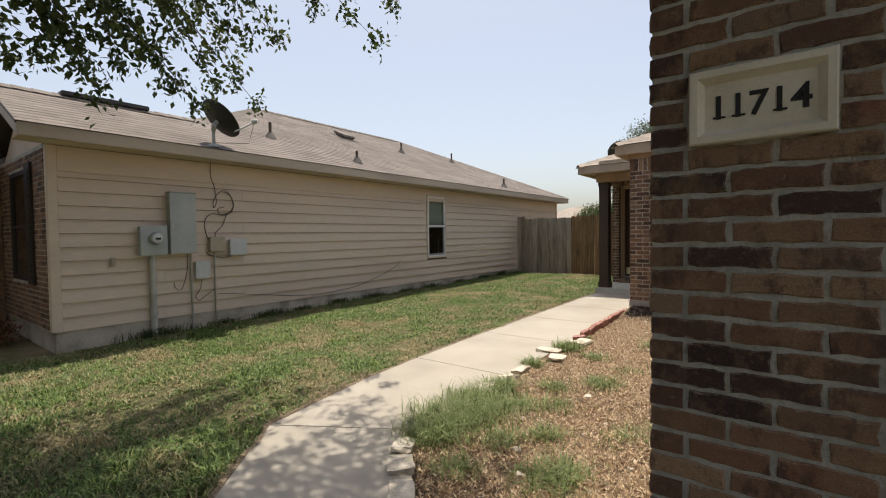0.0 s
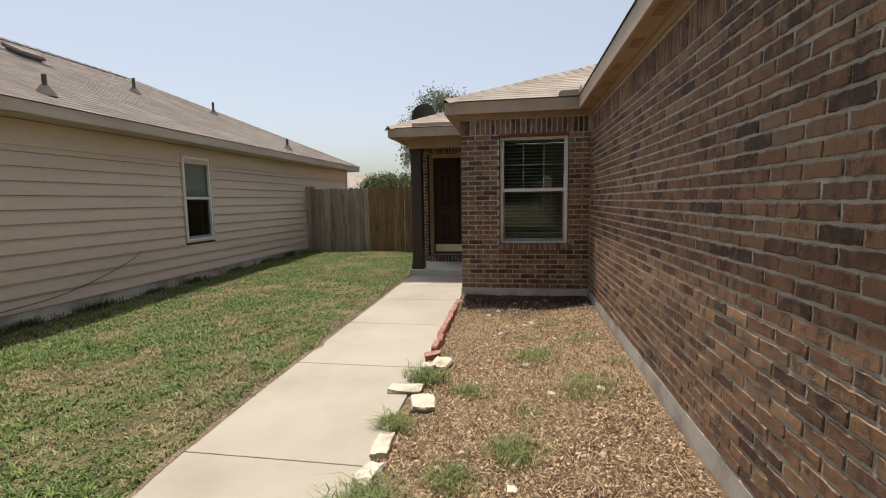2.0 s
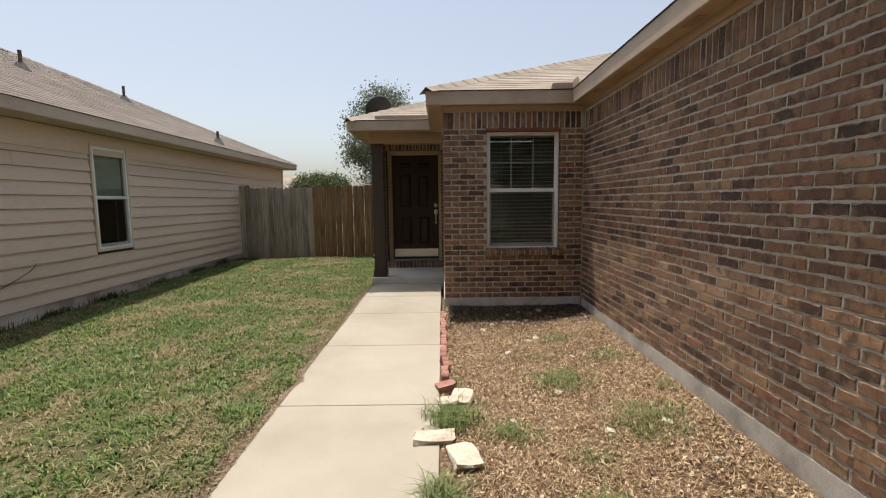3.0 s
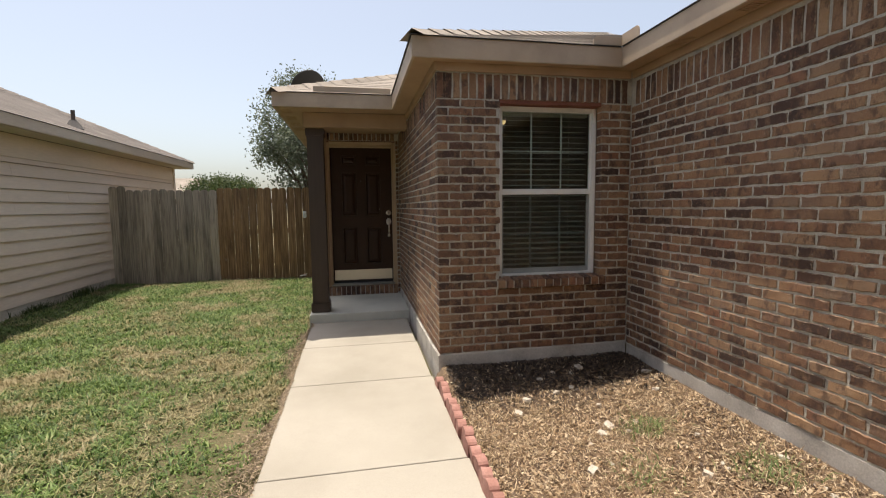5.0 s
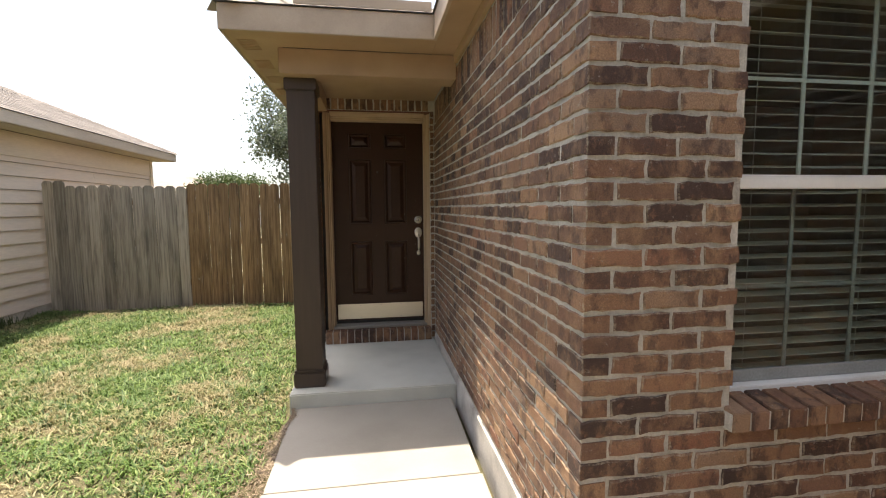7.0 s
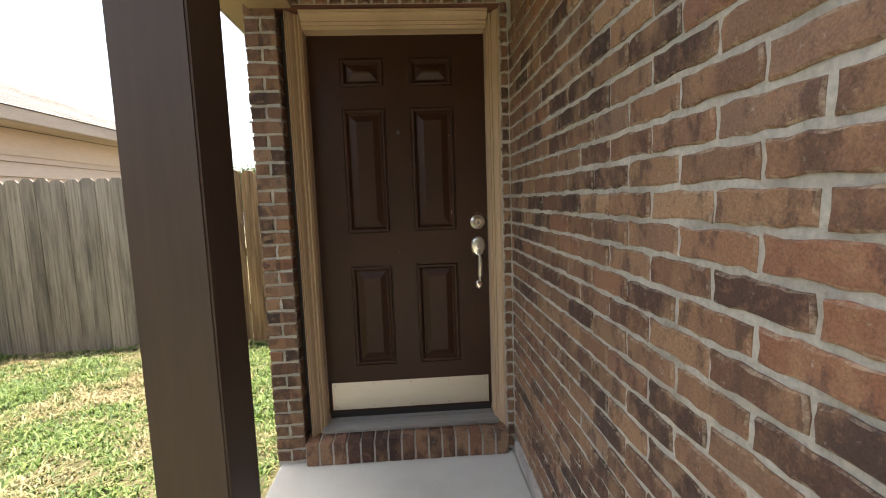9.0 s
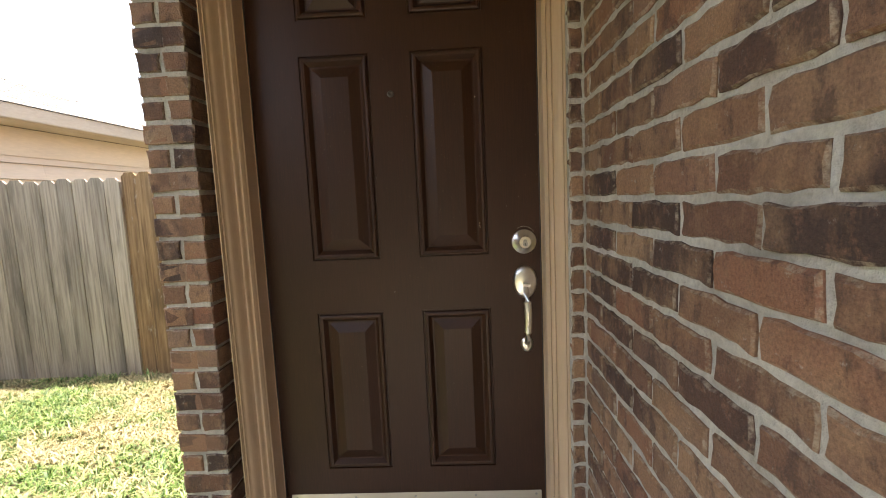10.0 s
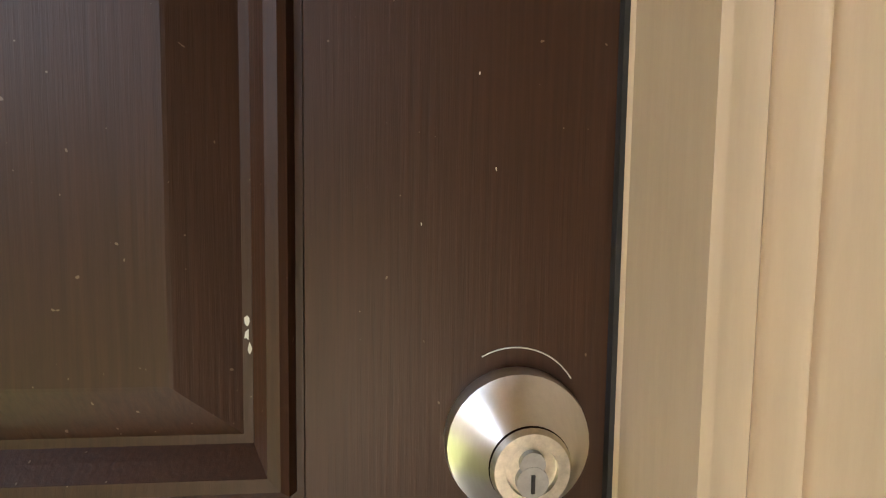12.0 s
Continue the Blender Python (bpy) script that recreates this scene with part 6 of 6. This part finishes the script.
def tuft(x, y, r, n, h, seed):
    g = np.random.default_rng(seed)
    n = int(n * 1.5)
    q = g.normal(0, r * 0.5, (n, 2))
    at = np.stack([x + q[:, 0], y + q[:, 1], np.zeros(n)], 1)
    at[:, 2] = [bed(p, q) - 0.004 for p, q in at[:, :2]]
    v, f = blades(at, h * 0.80, 0.0034, 1.5, seed)
    tagged(new("grass_tuft", raw_mesh("grass_tuft", v, f, TUFT)), "green grass tuft growing in the dry bed", "grass tuft", "grass tufts in the bed", "stuff")


TUFTS = [(-2.02, 4.92, 0.16, 320, 0.14), (-1.12, 5.50, 0.22, 300, 0.09), (-1.62, 4.75, 0.13, 160, 0.08), (-0.75, 4.75, 0.26, 260, 0.09), (-1.30, 3.95, 0.16, 220, 0.10), (-1.2, 4.45, 0.14, 90, 0.06), (-1.62, 3.65, 0.14, 160, 0.09), (-2.08, 4.15, 0.10, 160, 0.12),
         (-2.0, 2.55, 0.26, 700, 0.16), (-2.02, 2.95, 0.24, 620, 0.16), (-1.85, 2.75, 0.24, 500, 0.14), (-2.02, 3.35, 0.18, 320, 0.14), (-1.72, 3.1, 0.2, 300, 0.10), (-1.92, 2.3, 0.2, 420, 0.15), (-1.45, 3.25, 0.16, 160, 0.08), (-1.5, 2.5, 0.15, 170, 0.09), (-1.02, 2.25, 0.2, 320, 0.12),
         (-1.30, 2.75, 0.14, 150, 0.09), (-0.55, 3.1, 0.16, 160, 0.08), (-1.55, 2.05, 0.14, 160, 0.09), (-0.62, 5.9, 0.16, 120, 0.07), (-0.9, 6.5, 0.16, 130, 0.07), (-2.0, 5.5, 0.09, 60, 0.07), (-0.45, 5.2, 0.10, 60, 0.06), (-0.8, 2.9, 0.2, 120, 0.07), (-1.2, 6.1, 0.2, 110, 0.05)]
for i, (x, y, r, n, h) in enumerate(TUFTS):
    tuft(x, y, r, n, h, 100 + i)


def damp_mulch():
    """Dark shredded bark and crumbs whose colour deepens the eave's shade by the bay."""
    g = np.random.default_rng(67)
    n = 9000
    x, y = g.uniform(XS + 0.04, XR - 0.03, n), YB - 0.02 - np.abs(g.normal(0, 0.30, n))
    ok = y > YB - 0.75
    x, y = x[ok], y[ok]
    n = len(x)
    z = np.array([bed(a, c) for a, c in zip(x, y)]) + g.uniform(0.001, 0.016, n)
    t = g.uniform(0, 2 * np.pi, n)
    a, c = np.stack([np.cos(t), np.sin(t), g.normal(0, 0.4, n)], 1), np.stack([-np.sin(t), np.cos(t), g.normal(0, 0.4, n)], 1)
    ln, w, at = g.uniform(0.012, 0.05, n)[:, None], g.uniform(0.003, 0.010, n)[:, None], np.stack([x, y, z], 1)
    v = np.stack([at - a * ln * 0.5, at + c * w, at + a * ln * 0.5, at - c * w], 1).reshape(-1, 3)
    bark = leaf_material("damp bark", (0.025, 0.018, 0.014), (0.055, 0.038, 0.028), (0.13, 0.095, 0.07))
    solid_mesh("damp_mulch", raw_mesh("damp_mulch", v, np.arange(n)[:, None] * 4 + np.array([[0, 1, 2, 3]]), bark), "bark mulch coloured dark to deepen the eave's shade at the bay footing", "mulch")


damp_mulch()


def dead_grass():
    """Straw-coloured dead tussocks over the bed."""
    g = np.random.default_rng(58)
    n, m = 150, 70
    cx, cy = g.uniform(-2.0, XR - 0.1, n), g.uniform(1.9, YB - 0.5, n)
    ok = cy > 2.4 - (cx + 2.10) * 1.02
    cx, cy = cx[ok], cy[ok]
    q = g.normal(0, 0.055, (len(cx), m, 2))
    at = np.stack([cx[:, None] + q[..., 0], cy[:, None] + q[..., 1], 0 * q[..., 0]], 2).reshape(-1, 3)
    at = at[(at[:, 0] < XR - 0.01) & (at[:, 0] > -2.07)]
    at[:, 2] = [bed(p, r) - 0.003 for p, r in at[:, :2]]
    v, f = blades(at, 0.030, 0.0018, 2.2, 59)
    solid_mesh("dead_grass", raw_mesh("dead_grass", v, f, LITTER), "straw-coloured dead grass over the bed", "dead grass")


dead_grass()


def wall_weeds():
    """Dark weeds along the neighbour's footing."""
    g = np.random.default_rng(61)
    for i, (y, r, n, h) in enumerate([(2.6, 0.22, 260, 0.16), (3.5, 0.14, 160, 0.11), (4.35, 0.18, 220, 0.14), (5.0, 0.12, 140, 0.10), (5.9, 0.16, 200, 0.13), (6.9, 0.2, 220, 0.12), (7.9, 0.14, 160, 0.10), (8.9, 0.2, 200, 0.12), (10.1, 0.16, 160, 0.11), (11.4, 0.2, 200, 0.12), (12.5, 0.2, 220, 0.14)]):
        at = np.stack([NX + 0.02 + np.abs(g.normal(0, 0.05, n)), y + g.normal(0, r, n), np.full(n, land(y))], 1)
        v, f = blades(at, h, 0.005, 0.9, 200 + i)
        tagged(new("weed_clump", raw_mesh("weed_clump", v, f, LEAF)), "dark green weeds against the concrete footing", "weeds", "weeds along the footing", "stuff")


wall_weeds()


def litter():
    g = np.random.default_rng(91)
    n = 120000
    x, y = g.uniform(-2.10, XR - 0.03, n), g.uniform(0.9, YB - 0.03, n)
    # pale litter thins towards the bay, which darkens the shaded strip further
    keep = (x > -2.08) & (y > 2.25 - (x + 2.10) * 1.02) & (g.random(n) < np.clip(0.2 + (YB - 0.38 - y) / 0.5, 0.2, 1.0))
    x, y = x[keep], y[keep]
    n = len(x)
    z = np.array([bed(a, c) for a, c in zip(x, y)]) + g.uniform(0.001, 0.018, n)
    t, tilt = g.uniform(0, 2 * np.pi, n), g.normal(0, 0.55, (n, 2))
    long = g.random(n) < 0.72
    ln, w = np.where(long, g.uniform(0.015, 0.06, n), g.uniform(0.008, 0.032, n)), np.where(long, g.uniform(0.001, 0.0028, n), g.uniform(0.003, 0.009, n))
    a, c = np.stack([np.cos(t), np.sin(t), tilt[:, 0]], 1), np.stack([-np.sin(t), np.cos(t), tilt[:, 1]], 1)
    at = np.stack([x, y, z], 1)
    v = np.stack([at - a * ln[:, None] * 0.5, at + c * w[:, None], at + a * ln[:, None] * 0.5, at - c * w[:, None]], 1).reshape(-1, 3)
    k = np.arange(n)[:, None] * 4
    solid_mesh("bed_litter", raw_mesh("bed_litter", v, k + np.array([[0, 1, 2, 3]]), LITTER), "dry leaf flakes, straw and wood chips on the bed", "leaf litter")
    # dead thatch and crumbs along the walkway's lawn edge
    n = 16000
    y = g.uniform(0.2, 9.7, n)
    left = np.interp(y, [-1.0, 0.25, 1.02, 1.74, 2.25, 2.9, 3.68, 14], [-0.72, -1.78, -2.45, -3.07, -3.15, -3.24, -3.285, -3.29])
    x = left + 0.035 - np.abs(g.normal(0, 0.055, n)) * (1.2 + np.sin(y * 3.1) + 0.5 * np.sin(y * 11))
    at = np.stack([x, y, np.interp(y, LAND_Y, LAND_Z) + np.where(x > left, 0.037, 0.004 + 0.022 * g.random(n))], 1)
    t, ln = g.uniform(0, 2 * np.pi, n), g.uniform(0.006, 0.045, n)[:, None]
    flat = np.where(x > left, 0.05, 0.4)
    a, c = np.stack([np.cos(t), np.sin(t), flat * g.normal(0, 1, n)], 1), np.stack([-np.sin(t), np.cos(t), flat * g.normal(0, 1, n)], 1)
    w = g.uniform(0.0012, 0.005, n)[:, None]
    v = np.stack([at - a * ln * 0.5, at + c * w, at + a * ln * 0.5, at - c * w], 1).reshape(-1, 3)
    solid_mesh("edge_thatch", raw_mesh("edge_thatch", v, np.arange(n)[:, None] * 4 + np.array([[0, 1, 2, 3]]), THATCH), "brown dead thatch along the edge of the walkway", "thatch")
    # fallen leaves in the shade under the tree
    n = 1500
    x, y = g.uniform(-6.6, -3.0, n), g.uniform(-0.5, 2.1, n)
    at = np.stack([x, y, np.interp(y, LAND_Y, LAND_Z) + g.uniform(0.012, 0.034, n)], 1)
    t = g.uniform(0, 2 * np.pi, n)
    a, c = np.stack([np.cos(t), np.sin(t), g.normal(0, 0.3, n)], 1), np.stack([-np.sin(t), np.cos(t), g.normal(0, 0.3, n)], 1)
    ln = g.uniform(0.014, 0.034, n)[:, None]
    keep = x < np.interp(y, [-1.0, 0.25, 1.02, 1.74, 2.25], [-0.9, -1.9, -2.55, -3.12, -3.2])
    v = np.stack([at - a * ln * 0.5, at + c * ln * 0.3, at + a * ln * 0.5, at - c * ln * 0.3], 1)[keep].reshape(-1, 3)
    k = np.arange(len(v) // 4)[:, None] * 4
    solid_mesh("fallen_leaves", raw_mesh("fallen_leaves", v, k + np.array([[0, 1, 2, 3]]), THATCH), "dry fallen leaves scattered in the shaded grass", "leaf litter")


litter()

# ---- the bricks of the walls ----
lay_bricks(wall_garage, (XR, YF, 0), (0, 1, 0), (1, 0, 0), YB - YF, GROW0, ROWS_N, single=lambda u, z: u < 1.75, parity=1)
lay_bricks(wall_front, (XR, YF, 0), (1, 0, 0), (0, 1, 0), 2.4, GROW0, ROWS_N, [(-0.214 - XR, 0.114 - XR, GROW0 + 20 * COURSE, GROW0 + 23 * COURSE)], single=lambda u, z: u < 1.7, parity=0)
lay_bricks(wall_bay, (XS, YB, 0), (1, 0, 0), (0, 1, 0), XR - XS - 0.006, BRICK0, ROWS_N, [(WX0 - XS - 0.002, WX1 - XS + 0.002, WZ0, WZ1)], parity=0)
lay_bricks(wall_entry, (XS, YB, 0), (0, 1, 0), (1, 0, 0), YD - YB - 0.004, BRICK0, ROWS_N, single=lambda u, z: u > 1.75, parity=1)
lay_bricks(wall_door, (-3.30, YD, 0), (1, 0, 0), (0, 1, 0), 0.070, 0.332, 34, parity=-1, soldier=False)
lay_bricks(wall_door, (-3.219, YD, 0), (1, 0, 0), (0, 1, 0), 0.069, 0.332, 34, parity=-1, soldier=False)
lay_bricks(wall_door, (DX1 + 0.002, YD, 0), (1, 0, 0), (0, 1, 0), XS - DX1 - 0.006, 0.332, 34, parity=-1, soldier=False)
lay_bricks(wall_door, (DX0 - 0.02, YD, 0), (1, 0, 0), (0, 1, 0), DX1 - DX0 + 0.03, DTOP + 0.008, 0, upto=2.73, parity=-1)
lay_bricks(wall_left, (-3.30, YD, 0), (0, 1, 0), (1, 0, 0), 2.4, 0.332, 34, single=lambda u, z: False, parity=1, soldier=False)
